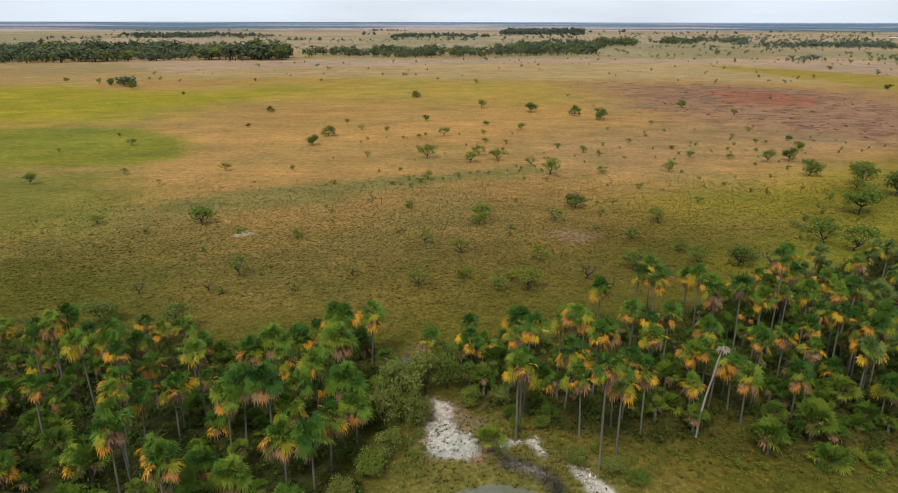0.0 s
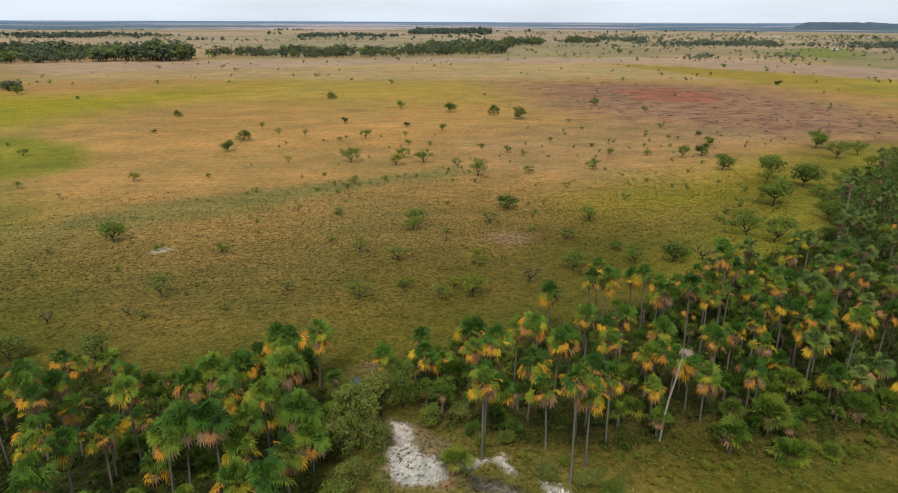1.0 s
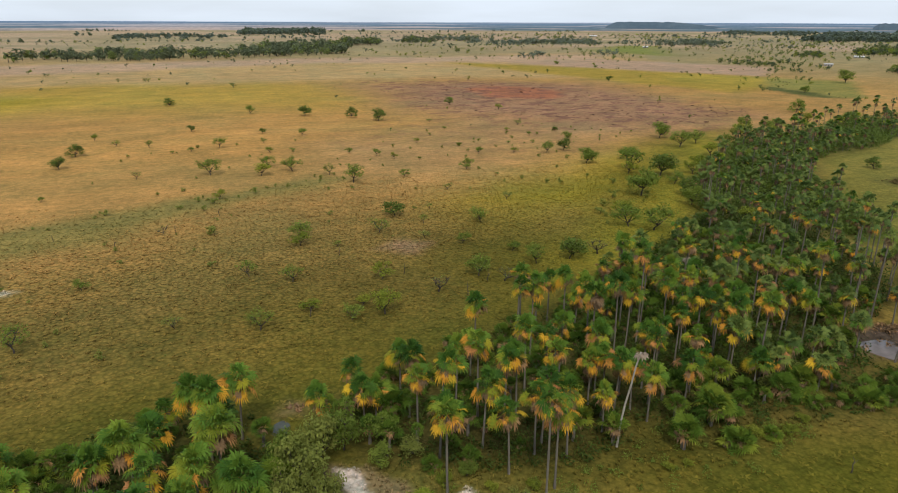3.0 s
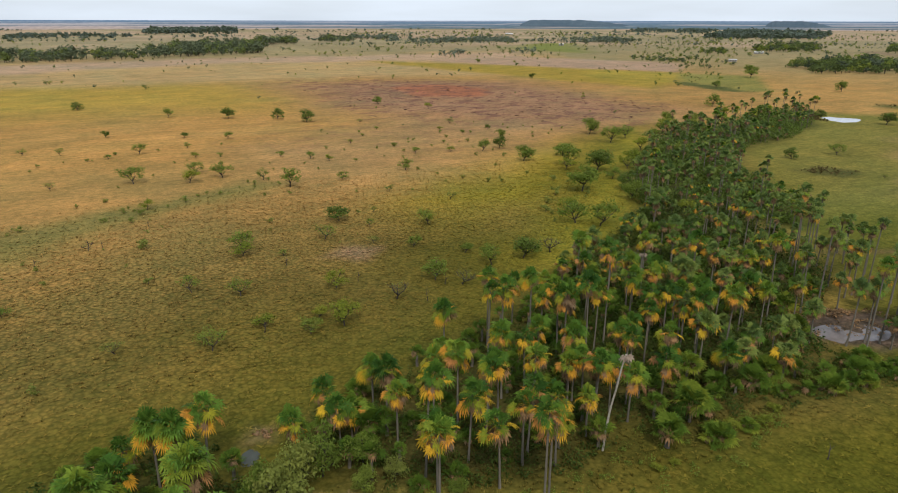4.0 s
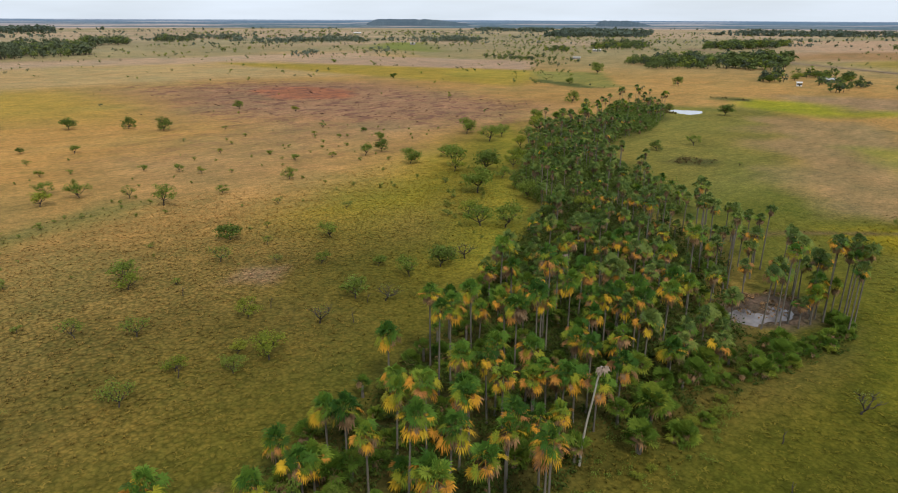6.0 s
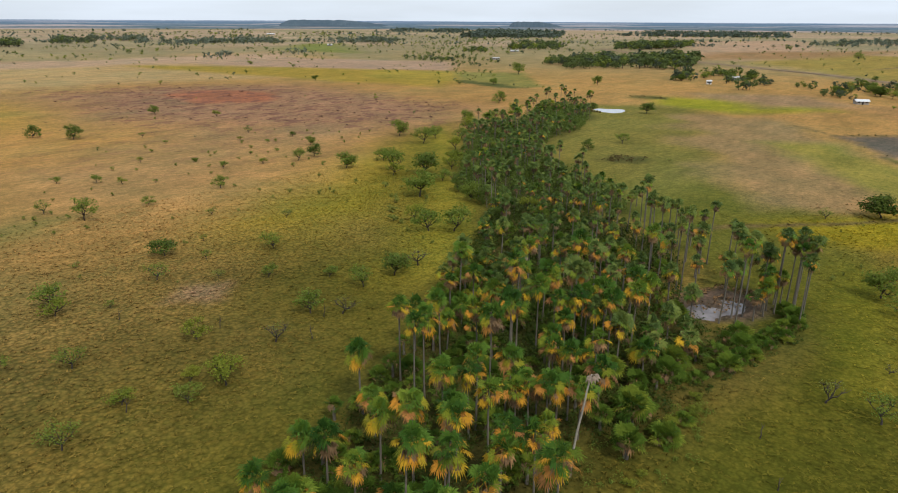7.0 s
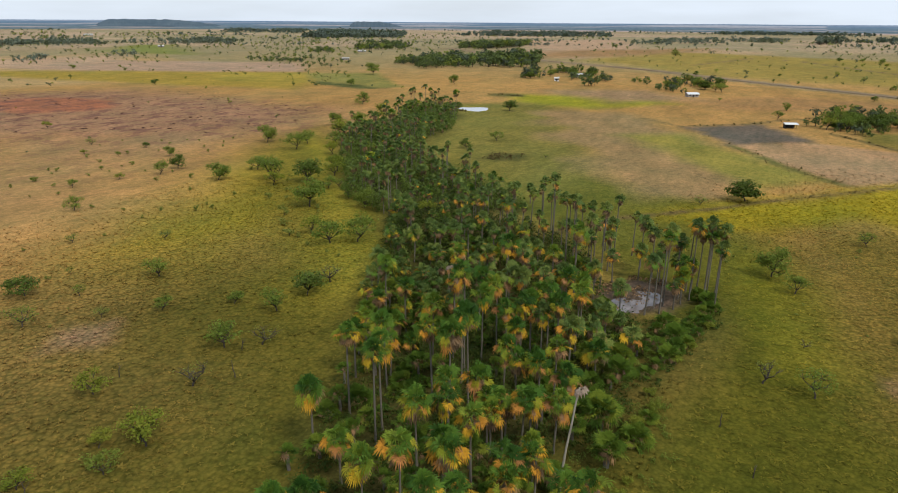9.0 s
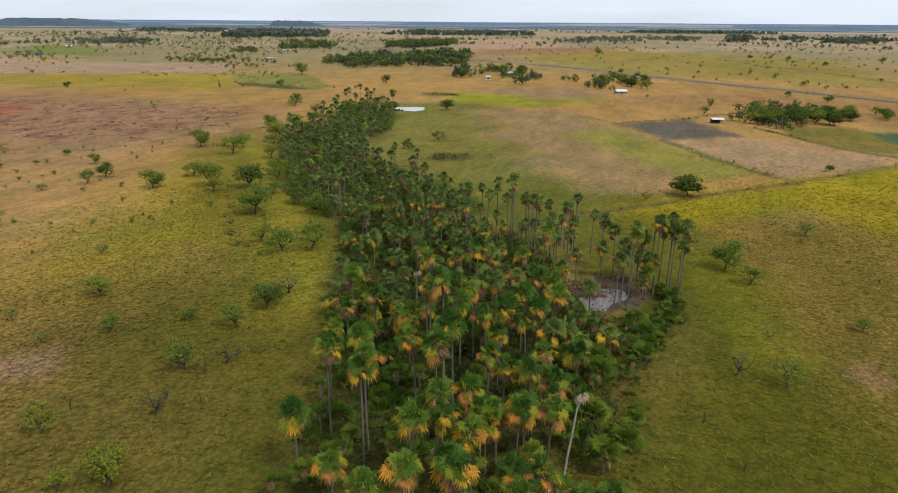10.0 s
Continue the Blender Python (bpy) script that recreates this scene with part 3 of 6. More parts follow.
TAN = (0.298, 0.172, 0.063)
PATCHES = [
    # colour, softness, wobble, corners; laid one over another
    ((0.332, 0.185, 0.064), 60, 40, [(-60, 240), (60, 270), (140, 330), (60, 480), (-60, 420), (-140, 320)]),
    ((0.305, 0.203, 0.046), 60, 40, [(-190, 420), (60, 430), (110, 520), (60, 700), (-160, 640)]),
    ((0.320, 0.215, 0.105), 40, 30, [(-300, 640), (500, 560), (640, 900), (-200, 1000)]),
    ((0.285, 0.174, 0.078), 36, 24, [(40, 236), (150, 262), (215, 290), (130, 330), (40, 290)]),
    ((0.235, 0.190, 0.020), 40, 20, [(-420, 480), (-312, 545), (-181, 500), (-150, 545), (-90, 520), (-177, 348), (-260, 320)]),
    ((0.160, 0.150, 0.023), 10, 8, [(-260, 318), (-152, 324), (-112, 287), (-107, 249), (-121, 233), (-190, 215)]),
    ((0.150, 0.130, 0.030), 22, 14, [(-190, 215), (-120, 232), (-78, 168), (-62, 142), (-140, 135)]),
    ((0.240, 0.135, 0.082), 46, 26, [(110, 560), (220, 560), (300, 500), (290, 300), (225, 262), (160, 290), (120, 400)]),
    ((0.280, 0.108, 0.062), 7, 12, [(196, 512), (226, 515), (256, 462), (228, 412), (184, 438)]),
    ((0.170, 0.140, 0.048), 8, 4, [(-68, 195), (-49, 204), (27, 232), (36, 224), (-16, 199), (-37, 179), (-90, 170)]),
    ((0.150, 0.125, 0.045), 4, 3, [(-60, 197), (-20, 207), (20, 228), (10, 220), (-20, 202)]),
    ((0.206, 0.134, 0.045), 26, 16, [(-95, 128), (-80, 172), (-37, 180), (10, 196), (55, 178), (40, 146), (0, 134), (-34, 118)]),
    ((0.124, 0.092, 0.026), 26, 16, [(-120, 126), (-70, 152), (-30, 146), (4, 150), (44, 158), (70, 168), (60, 130), (0, 110), (-60, 112)]),
    ((0.226, 0.172, 0.022), 24, 16, [(60, 186), (110, 210), (176, 240), (150, 184), (112, 164), (84, 158)]),
    ((0.093, 0.081, 0.015), 22, 14, [(-160, 134), (-63, 138), (-34, 122), (-8, 122), (28, 128), (60, 150), (98, 172), (130, 200), (190, 262), (230, 262), (140, 160), (100, 100), (0, 40), (-160, 30)]),
    ((0.195, 0.168, 0.024), 16, 7, [(62, 132), (100, 160), (140, 196), (190, 245), (222, 262), (180, 212), (128, 168), (100, 142), (66, 118)]),
    ((0.100, 0.096, 0.018), 14, 9, [(60, 66), (84, 78), (100, 92), (118, 112), (140, 134), (170, 166), (205, 198), (262, 222), (340, 262), (378, 200), (330, 168), (255, 142), (200, 112), (184, 84), (166, 66), (120, 44)]),
    ((0.152, 0.130, 0.034), 18, 10, [(150, 122), (182, 160), (215, 198), (262, 222), (340, 262), (382, 200), (330, 166), (255, 140), (196, 106)]),
    ((0.078, 0.074, 0.011), 16, 10, [(20, 30), (28, 66), (60, 70), (104, 66), (116, 76), (104, 50), (84, 20), (60, -10)]),
    ((0.125, 0.118, 0.014), 10, 8, [(127, 62), (140, 54), (98, 41), (76, 40), (74, 50), (90, 57), (101, 61)]),
    ((0.195, 0.150, 0.014), 10, 10, [(150, 84), (182, 58), (255, -6), (320, -80), (150, -40), (120, 0), (147, 20), (165, 34), (146, 52)]),
    ((0.225, 0.178, 0.014), 14, 10, [(165, 70), (182, 58), (255, -6), (330, -80), (240, -40), (190, 24), (164, 52)]),
    ((0.140, 0.102, 0.024), 12, 10, [(150, 50), (172, 38), (150, 10), (110, 10), (60, 25), (66, 38), (93, 40), (118, 46)]),
    ((0.222, 0.146, 0.072), 12, 20, [(335, 188), (366, 151), (303, 102), (264, 92), (217, 56), (185, 72), (175, 90), (203, 118), (256, 146)]),
    ((0.190, 0.165, 0.040), 10, 8, [(280, 124), (300, 100), (223, 43), (200, 62), (240, 92)]),
    ((0.275, 0.172, 0.098), 4, 2, [(278, 80), (303, 47), (285, -12), (256, -6), (214, 36)]),
    ((0.100, 0.080, 0.066), 6, 7, [(323, 106), (354, 72), (308, 44), (285, 62), (278, 78)]),
    ((0.150, 0.115, 0.030), 4, 3, [(318, 27), (345, 26), (356, -8), (310, -30), (280, -20), (284, 6)]),
    ((0.060, 0.085, 0.045), 2, 1, [(341, -12), (346, -28), (306, -40), (304, -16)]),
    ((0.215, 0.200, 0.020), 14, 10, [(380, 220), (420, 236), (470, 160), (420, 130), (372, 168)]),
    ((0.260, 0.145, 0.062), 14, 8, [(455, 120), (519, 67), (470, -80), (350, -60), (433, 41), (400, 100)]),
    ((0.238, 0.152, 0.088), 20, 10, [(466, 229), (506, 164), (460, 122), (410, 165)]),
    ((0.305, 0.205, 0.150), 10, 8, [(531, 870), (640, 615), (519, 512), (410, 715), (380, 820)]),
    ((0.250, 0.175, 0.035), 16, 8, [(300, 860), (411, 694), (508, 502), (407, 408), (369, 402), (340, 540)]),
    ((0.240, 0.180, 0.035), 12, 6, [(460, 585), (504, 500), (421, 424), (388, 493)]),
    ((0.175, 0.152, 0.046), 5, 3, [(506, 500), (545, 440), (430, 340), (402, 354), (414, 414)]),
    ((0.075, 0.080, 0.028), 4, 3, [(440, 444), (428, 390), (412, 345), (396, 360), (412, 408)]),
    ((0.330, 0.215, 0.150), 40, 25, [(1880, 804), (2210, 604), (1407, 359), (966, 363), (983, 444)]),
    ((0.150, 0.160, 0.045), 40, 25, [(938, 1336), (990, 1256), (707, 893), (683, 1077)]),
    ((0.330, 0.222, 0.155), 30, 25, [(-443, 896), (177, 985), (624, 960), (521, 790), (157, 870), (-289, 720)]),
    ((0.225, 0.165, 0.045), 30, 20, [(700, 150), (900, 330), (1300, 300), (1100, -100), (620, -90)]),
    ((0.240, 0.140, 0.070), 60, 40, [(930, 440), (1200, 480), (1500, 240), (1050, 300)]),
    ((0.075, 0.078, 0.026), 4, 4, [(404, 252), (420, 258), (428, 236), (412, 228)]),
    ((0.080, 0.075, 0.025), 3, 3, [(196, 160), (212, 160), (214, 146), (200, 146)]),
    ((0.115, 0.082, 0.034), 1.4, 1.0, strip([(120, 104), (143, 92), (165, 71), (182, 58), (212, 30), (255, -6), (330, -70)], 2.6)),
    ((0.115, 0.085, 0.036), 1.8, 1.0, strip([(336, 40), (318, 27), (300, 16), (284, 6), (274, -10), (262, -40)], 3.4)),
    ((0.130, 0.095, 0.042), 1.8, 1.0, strip([(420, 10), (380, 60), (352, 74), (323, 106), (345, 130)], 3.2)),
    ((0.100, 0.095, 0.030), 3.0, 2.0, strip([(214, 36), (240, 56), (278, 78)], 4.0)),
    ((0.150, 0.105, 0.060), 3.0, 1.0, strip([(877, 181), (1115, 128), (1044, 61), (868, -13), (757, -64), (640, -110)], 7.0)),
    ((0.215, 0.155, 0.098), 5.0, 2.0, strip([(1180, 700), (1040, 560), (927, 433), (855, 371), (751, 215), (625, 84), (552, -3), (502, -57), (300, -280)], 24)),
    # grove floors: a darker tint inside each outline
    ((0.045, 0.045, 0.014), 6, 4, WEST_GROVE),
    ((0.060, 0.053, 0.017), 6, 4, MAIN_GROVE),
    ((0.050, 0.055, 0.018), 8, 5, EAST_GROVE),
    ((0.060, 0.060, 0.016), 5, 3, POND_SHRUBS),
    ((0.135, 0.115, 0.030), 5, 3, [(-8, 50), (-9, 80), (-2, 80), (8, 76), (22, 66), (30, 50)]),
    ((0.190, 0.140, 0.075), 1.2, 1.5, [(-3.4, 79.5), (0.5, 78), (4.5, 74), (5, 68), (2.4, 65.6), (-3.4, 66.6), (-4, 73)]),
    ((0.47, 0.405, 0.385), 0.4, 1.0, [(-2.7, 79), (-1.0, 78.6), (-0.3, 75.8), (-1.2, 74.4), (-2.6, 75.4)]),
    ((0.47, 0.410, 0.390), 0.4, 1.5, SAND),
    ((0.40, 0.350, 0.320), 0.4, 1.2, [(5.4, 69.6), (7.4, 70.2), (8.4, 69.4), (5.8, 68.6)]),
    ((0.47, 0.42, 0.40), 0.4, 1.1, [(8.6, 70.0), (10.4, 70.8), (11.6, 67.6), (11.3, 66.2), (9.6, 67.2)]),
    ((0.43, 0.385, 0.36), 0.4, 1.1, [(12.8, 66.2), (14.2, 65.2), (16.4, 62.2), (18.2, 60.2), (19.4, 57), (16.6, 57), (15.2, 60.6), (13.4, 63.4)]),
    ((0.055, 0.047, 0.040), 0.8, 0.8, [(5.6, 67.2), (8.6, 66.4), (11.4, 64.2), (12.6, 61.0), (11.2, 58.5), (10.4, 61.2), (8.2, 63.4), (5.2, 64.4)]),
    ((0.22, 0.19, 0.16), 0.9, 0.3, [(6.6, 65.4), (9.4, 64.6), (10.6, 63.2), (9.8, 63.0), (7.6, 64.2)]),
    ((0.34, 0.17, 0.10), 0.4, 0.2, [(2.5, 66.4), (3.3, 66.4), (3.3, 65.6), (2.5, 65.6)]),
    ((0.105, 0.075, 0.060), 2.5, 2.0, [(82, 77), (85, 82.5), (92, 83), (99, 79), (100.5, 73), (96, 68.5), (87, 68.5)]),
    ((0.200, 0.135, 0.075), 2.0, 1.5, [(-7, 93), (-5.5, 96), (-3.5, 95), (-4.5, 92)]),
    ((0.240, 0.150, 0.090), 3.0, 2.0, [(22, 153), (30, 158), (36, 153), (30, 147)]),
    ((0.620, 0.560, 0.480), 0.7, 0.4, [(-53, 154.8), (-49.8, 154.8), (-49.8, 153), (-53, 153)]),
    ((0.190, 0.120, 0.055), 1.6, 1.4, [(70, 35), (76, 37), (80, 33), (73, 30)]),
]


def tint_of(x, y):
    """The ground's colour over the plan, with distance haze put into the far parts."""
    n1, n2, n3 = value_noise(x, y, 160, 11), value_noise(x, y, 42, 12), value_noise(x, y, 11, 13)
    # haze put into the colour: paler and greyer beyond 700 m
    far = np.clip((np.hypot(x, y) - 700) / 900, 0, 1)
    c = np.zeros((*x.shape, 3))
    for i in range(3):
        c[..., i] = TAN[i] * (1 - far) + (0.310, 0.222, 0.158)[i] * far
    # distant plains in bands of green and straw, the green hazed as well
    band = np.clip((value_noise(x, y, 330, 14) - 0.5) * 6 + 0.5, 0, 1) * np.clip((np.hypot(x, y) - 600) / 300, 0, 1)
    for i in range(3):
        c[..., i] = c[..., i] * (1 - 0.6 * band) + (0.180, 0.165, 0.090)[i] * 0.6 * band
    for colour, soft, wobble, corners in PATCHES:
        m = cover_of(x, y, corners, soft, wobble, max(4.0, 2.2 * soft))
        for i in range(3):
            c[..., i] = c[..., i] * (1 - m) + colour[i] * m
    # long streaks of straw and stubble over the open plain
    open_plain = np.clip((np.hypot(x, y) - 140) / 150, 0, 1)
    lines = value_noise(x * 0.22 + y * 0.1, y - 0.25 * x, 13, 23, 4)
    c *= (1 + open_plain * 0.34 * (lines - 0.5))[..., None]
    # green flush
    lush = np.clip((n2 - 0.45) * 3, 0, 1) * 0.35
    c[..., 0] *= 1 - 0.35 * lush
    c[..., 1] *= 1 - 0.10 * lush
    return np.clip(c * (0.80 + 0.26 * n1 + 0.20 * n3)[..., None], 0.005, 0.8)


def tussock_of(x, y):
    """How coarse and clumpy the grass is."""
    a = cover_of(x, y, [(-120, 120), (-100, 176), (-37, 186), (30, 215), (120, 190), (112, 164), (40, 140), (0, 122), (-34, 112)], 60, 24)
    b = cover_of(x, y, [(150, 60), (175, 40), (160, -40), (60, 0), (62, 38), (93, 42), (118, 48)], 14, 8)
    near = np.clip((190 - y) / 40, 0, 1) * np.clip((240 - x) / 60, 0, 1)
    return 0.12 + 0.16 * near + np.maximum(0.44 * a, 0.30 * b)


def burnt_of(x, y):
    """Where fire has passed."""
    a = cover_of(x, y, [(135, 600), (212, 625), (275, 500), (300, 345), (226, 258), (165, 285), (118, 380)], 36, 24)
    return np.maximum(a, 0.35 * cover_of(x, y, [(30, 330), (120, 420), (150, 330), (200, 262), (110, 240), (50, 270)], 40, 24))


def height_of(x, y):
    z = 0.35 * (value_noise(x, y, 28, 31) - 0.5)
    for corners, depth, wobble in ((POND, 0.7, 1.9), (POOL, 0.9, 0.8), (PUDDLE, 0.5, 0.5), (FAR_POND, 0.8, 4.0)):
        z = z - depth * cover_of(x, y, corners, 1.6, wobble, 3.0 + wobble, 33)
    # muddy hummocks in the eastern half of the pond
    mud = cover_of(x, y, [(82, 84), (99, 81), (100, 67), (84, 70)], 2.0)
    return z + 1.7 * mud * np.clip(value_noise(x, y, 2.8, 35, 2) - 0.49, 0, 0.5)


# ---- ground: one sheet to the horizon ----
def steps(low, high, fine, growth, reach):
    mid = list(np.arange(low, high + 0.01, fine))
    for sign in (1, -1):
        s, p = fine, (high if sign > 0 else low)
        while abs(p) < reach:
            s *= 1 + growth
            p += sign * s
            mid.append(p)
    return np.array(sorted(mid))


def set_mesh(name, verts, faces, material_, tint=None, tussock=None, burnt=None):
    me = bpy.data.meshes.new(name)
    nv, nf, k = len(verts), len(faces), faces.shape[1]
    me.vertices.add(nv)
    me.vertices.foreach_set("co", verts.astype(np.float32).ravel())
    me.loops.add(nf * k)
    me.loops.foreach_set("vertex_index", faces.astype(np.int32).ravel())
    me.polygons.add(nf)
    me.polygons.foreach_set("loop_start", np.arange(0, nf * k, k, dtype=np.int32))
    if tint is not None:
        a = me.attributes.new("tint", "FLOAT_COLOR", "POINT")
        a.data.foreach_set("color", np.c_[tint, np.ones(nv)].astype(np.float32).ravel())
    for key, values in (("tussock", tussock), ("burnt", burnt)):
        if values is not None:
            a = me.attributes.new(key, "FLOAT", "POINT")
            a.data.foreach_set("value", values.astype(np.float32).ravel())
    me.materials.append(material_)
    me.update(calc_edges=True)
    me.validate()
    return me


gx, gy = steps(-130, 260, 2.3, 0.036, 4900), steps(20, 300, 2.3, 0.036, 4900)
# finer where sand, mud and water meet the grass
gx = np.unique(np.r_[gx, np.arange(-11.5, 23, 0.5), np.arange(81.5, 102, 0.5)].round(3))
gy = np.unique(np.r_[gy, np.arange(54.5, 97, 0.5)].round(3))
X, Y = np.meshgrid(gx, gy)
xs, ys = X.ravel(), Y.ravel()
ids = np.arange(len(xs)).reshape(X.shape)
quads = np.stack([ids[:-1, :-1], ids[:-1, 1:], ids[1:, 1:], ids[1:, :-1]], -1).reshape(-1, 4)
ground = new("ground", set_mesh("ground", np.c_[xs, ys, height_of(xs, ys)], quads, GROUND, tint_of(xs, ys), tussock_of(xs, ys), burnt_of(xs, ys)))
ground.data.polygons.foreach_set("use_smooth", [True] * len(ground.data.polygons))
tagged(ground, "dry tan and olive savanna ground with sandy and scorched patches", "ground", kind="structure")


def water(name, corners, level, material_, label):
    cx, cy = sum(p[0] for p in corners) / len(corners), sum(p[1] for p in corners) / len(corners)
    s = Shell()
    s.face([(cx + 1.3 * (px - cx), cy + 1.3 * (py - cy), level) for px, py in reversed(corners)])
    ob = new(name, s.mesh(name, material_))
    return tagged(ob, label, "water", kind="structure")


water("water_pond", POND, -0.42, WATER_MILKY, "shallow milky grey pond under tall palms")
water("water_pool", POOL, -0.40, WATER_OLIVE, "still silty pool beside a sandy bank")
water("water_puddle", PUDDLE, -0.22, WATER_CLEAR, "small dark puddle behind the palms")
water("water_far_pond", FAR_POND, -0.35, WATER_SKY_TINT, "pond in a meadow, reflected sky partly put into its pale colour")


# ---- far hills and woods ----
def far_plain():
    """The plain beyond the ground sheet, rising to the horizon's line in strips of grassland and forest with haze put
    into their colour.
    """
    n, rows = 1440, 26
    a, k = np.meshgrid(np.linspace(0, 2 * np.pi, n, endpoint=False), np.linspace(0, 1, rows), indexing="ij")
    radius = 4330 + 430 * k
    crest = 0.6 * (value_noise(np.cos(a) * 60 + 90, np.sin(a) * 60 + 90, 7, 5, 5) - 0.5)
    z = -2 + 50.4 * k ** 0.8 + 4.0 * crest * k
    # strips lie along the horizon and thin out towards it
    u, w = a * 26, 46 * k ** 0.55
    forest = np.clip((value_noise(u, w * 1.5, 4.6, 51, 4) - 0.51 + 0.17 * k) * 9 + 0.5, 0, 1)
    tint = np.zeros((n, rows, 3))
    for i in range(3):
        # both colours go bluer with height: haze put into the tint
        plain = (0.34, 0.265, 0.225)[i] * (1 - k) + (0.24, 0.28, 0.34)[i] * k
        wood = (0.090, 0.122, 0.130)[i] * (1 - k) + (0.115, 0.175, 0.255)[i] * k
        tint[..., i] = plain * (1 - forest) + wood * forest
    ids_ = np.arange(n * rows).reshape(n, rows)
    after = np.roll(ids_, -1, 0)
    f = np.stack([ids_[:, :-1], ids_[:, 1:], after[:, 1:], after[:, :-1]], -1).reshape(-1, 4)
    v = np.stack([radius * np.cos(a), radius * np.sin(a), z], -1).reshape(-1, 3)
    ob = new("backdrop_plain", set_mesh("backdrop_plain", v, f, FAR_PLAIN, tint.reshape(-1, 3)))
    ob.data.polygons.foreach_set("use_smooth", [True] * len(ob.data.polygons))
    return tagged(ob, "plain and forest strips on the horizon, blue haze put into their colour", "backdrop", kind="structure")


far_plain()


def wooded_hill(start, end, distance, top, seed, label):
    """A long low hill between two bearings, covered with trees."""
    n, rows = 170, 8
    v = []
    for i in range(n + 1):
        t = i / n
        a = math.radians(start + (end - start) * t)
        rise = min(1.0, t * 9, (1 - t) * 2.2) ** 0.55
        for j in range(rows + 1):
            u = j / rows
            bump = noise.noise((i * 0.9, j * 1.3, seed)) * 3.0 + noise.noise((i * 0.12, 5.0, seed)) * 4.0
            r = distance + 220 * (u - 0.5)
            v.append((r * math.sin(a), r * math.cos(a), 2 + (top - 2 + bump) * rise * math.sin(math.pi * (0.12 + 0.76 * u)) ** 0.35 * (0.35 + 0.65 * min(1, u * 4))))
    f = np.array([(i * (rows + 1) + j, (i + 1) * (rows + 1) + j, (i + 1) * (rows + 1) + j + 1, i * (rows + 1) + j + 1) for i in range(n) for j in range(rows)])
    return tagged(new("backdrop_wooded_hill", set_mesh("backdrop_wooded_hill", np.array(v), f, HAZED_HILL)), label, "hills", kind="structure")


wooded_hill(34.0, 43.8, 4540, 54, 3.0, "long low forested hill on the skyline, blue haze in its colour")
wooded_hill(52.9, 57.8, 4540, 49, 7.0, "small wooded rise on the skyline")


def crown_cards(s, centre, size, count, leaf, rng, slot=0, hollow=0.35):
    """Small folded leaves scattered through a lumpy crown."""
    for _ in range(count):
        while True:
            p = Vector((rng.uniform(-1, 1), rng.uniform(-1, 1), rng.uniform(-1, 1)))
            if hollow < p.length < 1:
                break
        c = Vector((centre[0] + p.x * size[0], centre[1] + p.y * size[1], centre[2] + p.z * size[2]))
        n = (p + Vector((rng.uniform(-0.7, 0.7), rng.uniform(-0.7, 0.7), rng.uniform(0.0, 1.1)))).normalized()
        a = n.cross(Vector((rng.uniform(-1, 1), rng.uniform(-1, 1), rng.uniform(-1, 1)))).normalized() * leaf * rng.uniform(0.6, 1.3)
        b = n.cross(a) * rng.uniform(0.45, 0.75)
        s.face([tuple(c - a), tuple(c + b + 0.2 * n * leaf), tuple(c + a), tuple(c - b + 0.2 * n * leaf)], slot)


def far_tree(rng, height):
    """A distant tree: a short stem and several lumps of foliage down to the ground."""
    s = Shell()
    s.tube([(0, 0, -0.1), (0.05, 0, height * 0.4)], [height * 0.03, height * 0.02], 4, 1)
    for i in range(8):
        w = height * rng.uniform(0.18, 0.30)
        c = (rng.uniform(-0.34, 0.34) * height, rng.uniform(-0.34, 0.34) * height, height * (0.30 + 0.52 * i / 7))
        crown_cards(s, c, (w, w, w * 0.7), 16, height * 0.10, rng, 0, 0.2)
    return s


rng = random.Random(5)
FAR_KINDS = [far_tree(rng, 1.0) for _ in range(7)]


def woods(name, areas, label, seed, tones=(0, 0, 2, 2, 3), leaf=None, kinds=None, wide=1.0):
    """Distant trees over areas of the plan: corners, count, least and greatest height. tones: which foliage each tree may take."""
    rng, total = random.Random(seed), Shell()
    for corners, count, low, high in areas:
        x0, x1 = min(p[0] for p in corners), max(p[0] for p in corners)
        y0, y1 = min(p[1] for p in corners), max(p[1] for p in corners)
        pts = np.array([(rng.uniform(x0, x1), rng.uniform(y0, y1)) for _ in range(count * 6)])
        pts = pts[inside_by(pts[:, 0], pts[:, 1], corners) > 0]
        far_off = np.hypot(pts[:, 0], pts[:, 1])
        pts = pts[value_noise(pts[:, 0], pts[:, 1], 22 + far_off.max() * 0.03, seed, 2) > np.where(far_off < 1250, 0.36, 0.44)][:count]
        for px, py in pts:
            swell = float(value_noise(np.array([px]), np.array([py]), 5 * high, seed + 7, 2)[0])
            h = rng.uniform(low, high) * (1 if rng.random() < 0.6 else 0.6) * (0.45 + 1.2 * swell)
            total.add(rng.choice(kinds or FAR_KINDS), pose(px, py, 0, 0, 0, rng.uniform(0, 360)) @ Matrix.Diagonal((wide * h * rng.uniform(0.8, 1.4), wide * h * rng.uniform(0.8, 1.4), h, 1)), (rng.choice(tones), 1))
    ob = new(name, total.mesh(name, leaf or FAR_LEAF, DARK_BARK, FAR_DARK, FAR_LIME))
    return tagged(ob, label, "woods", kind="stuff")


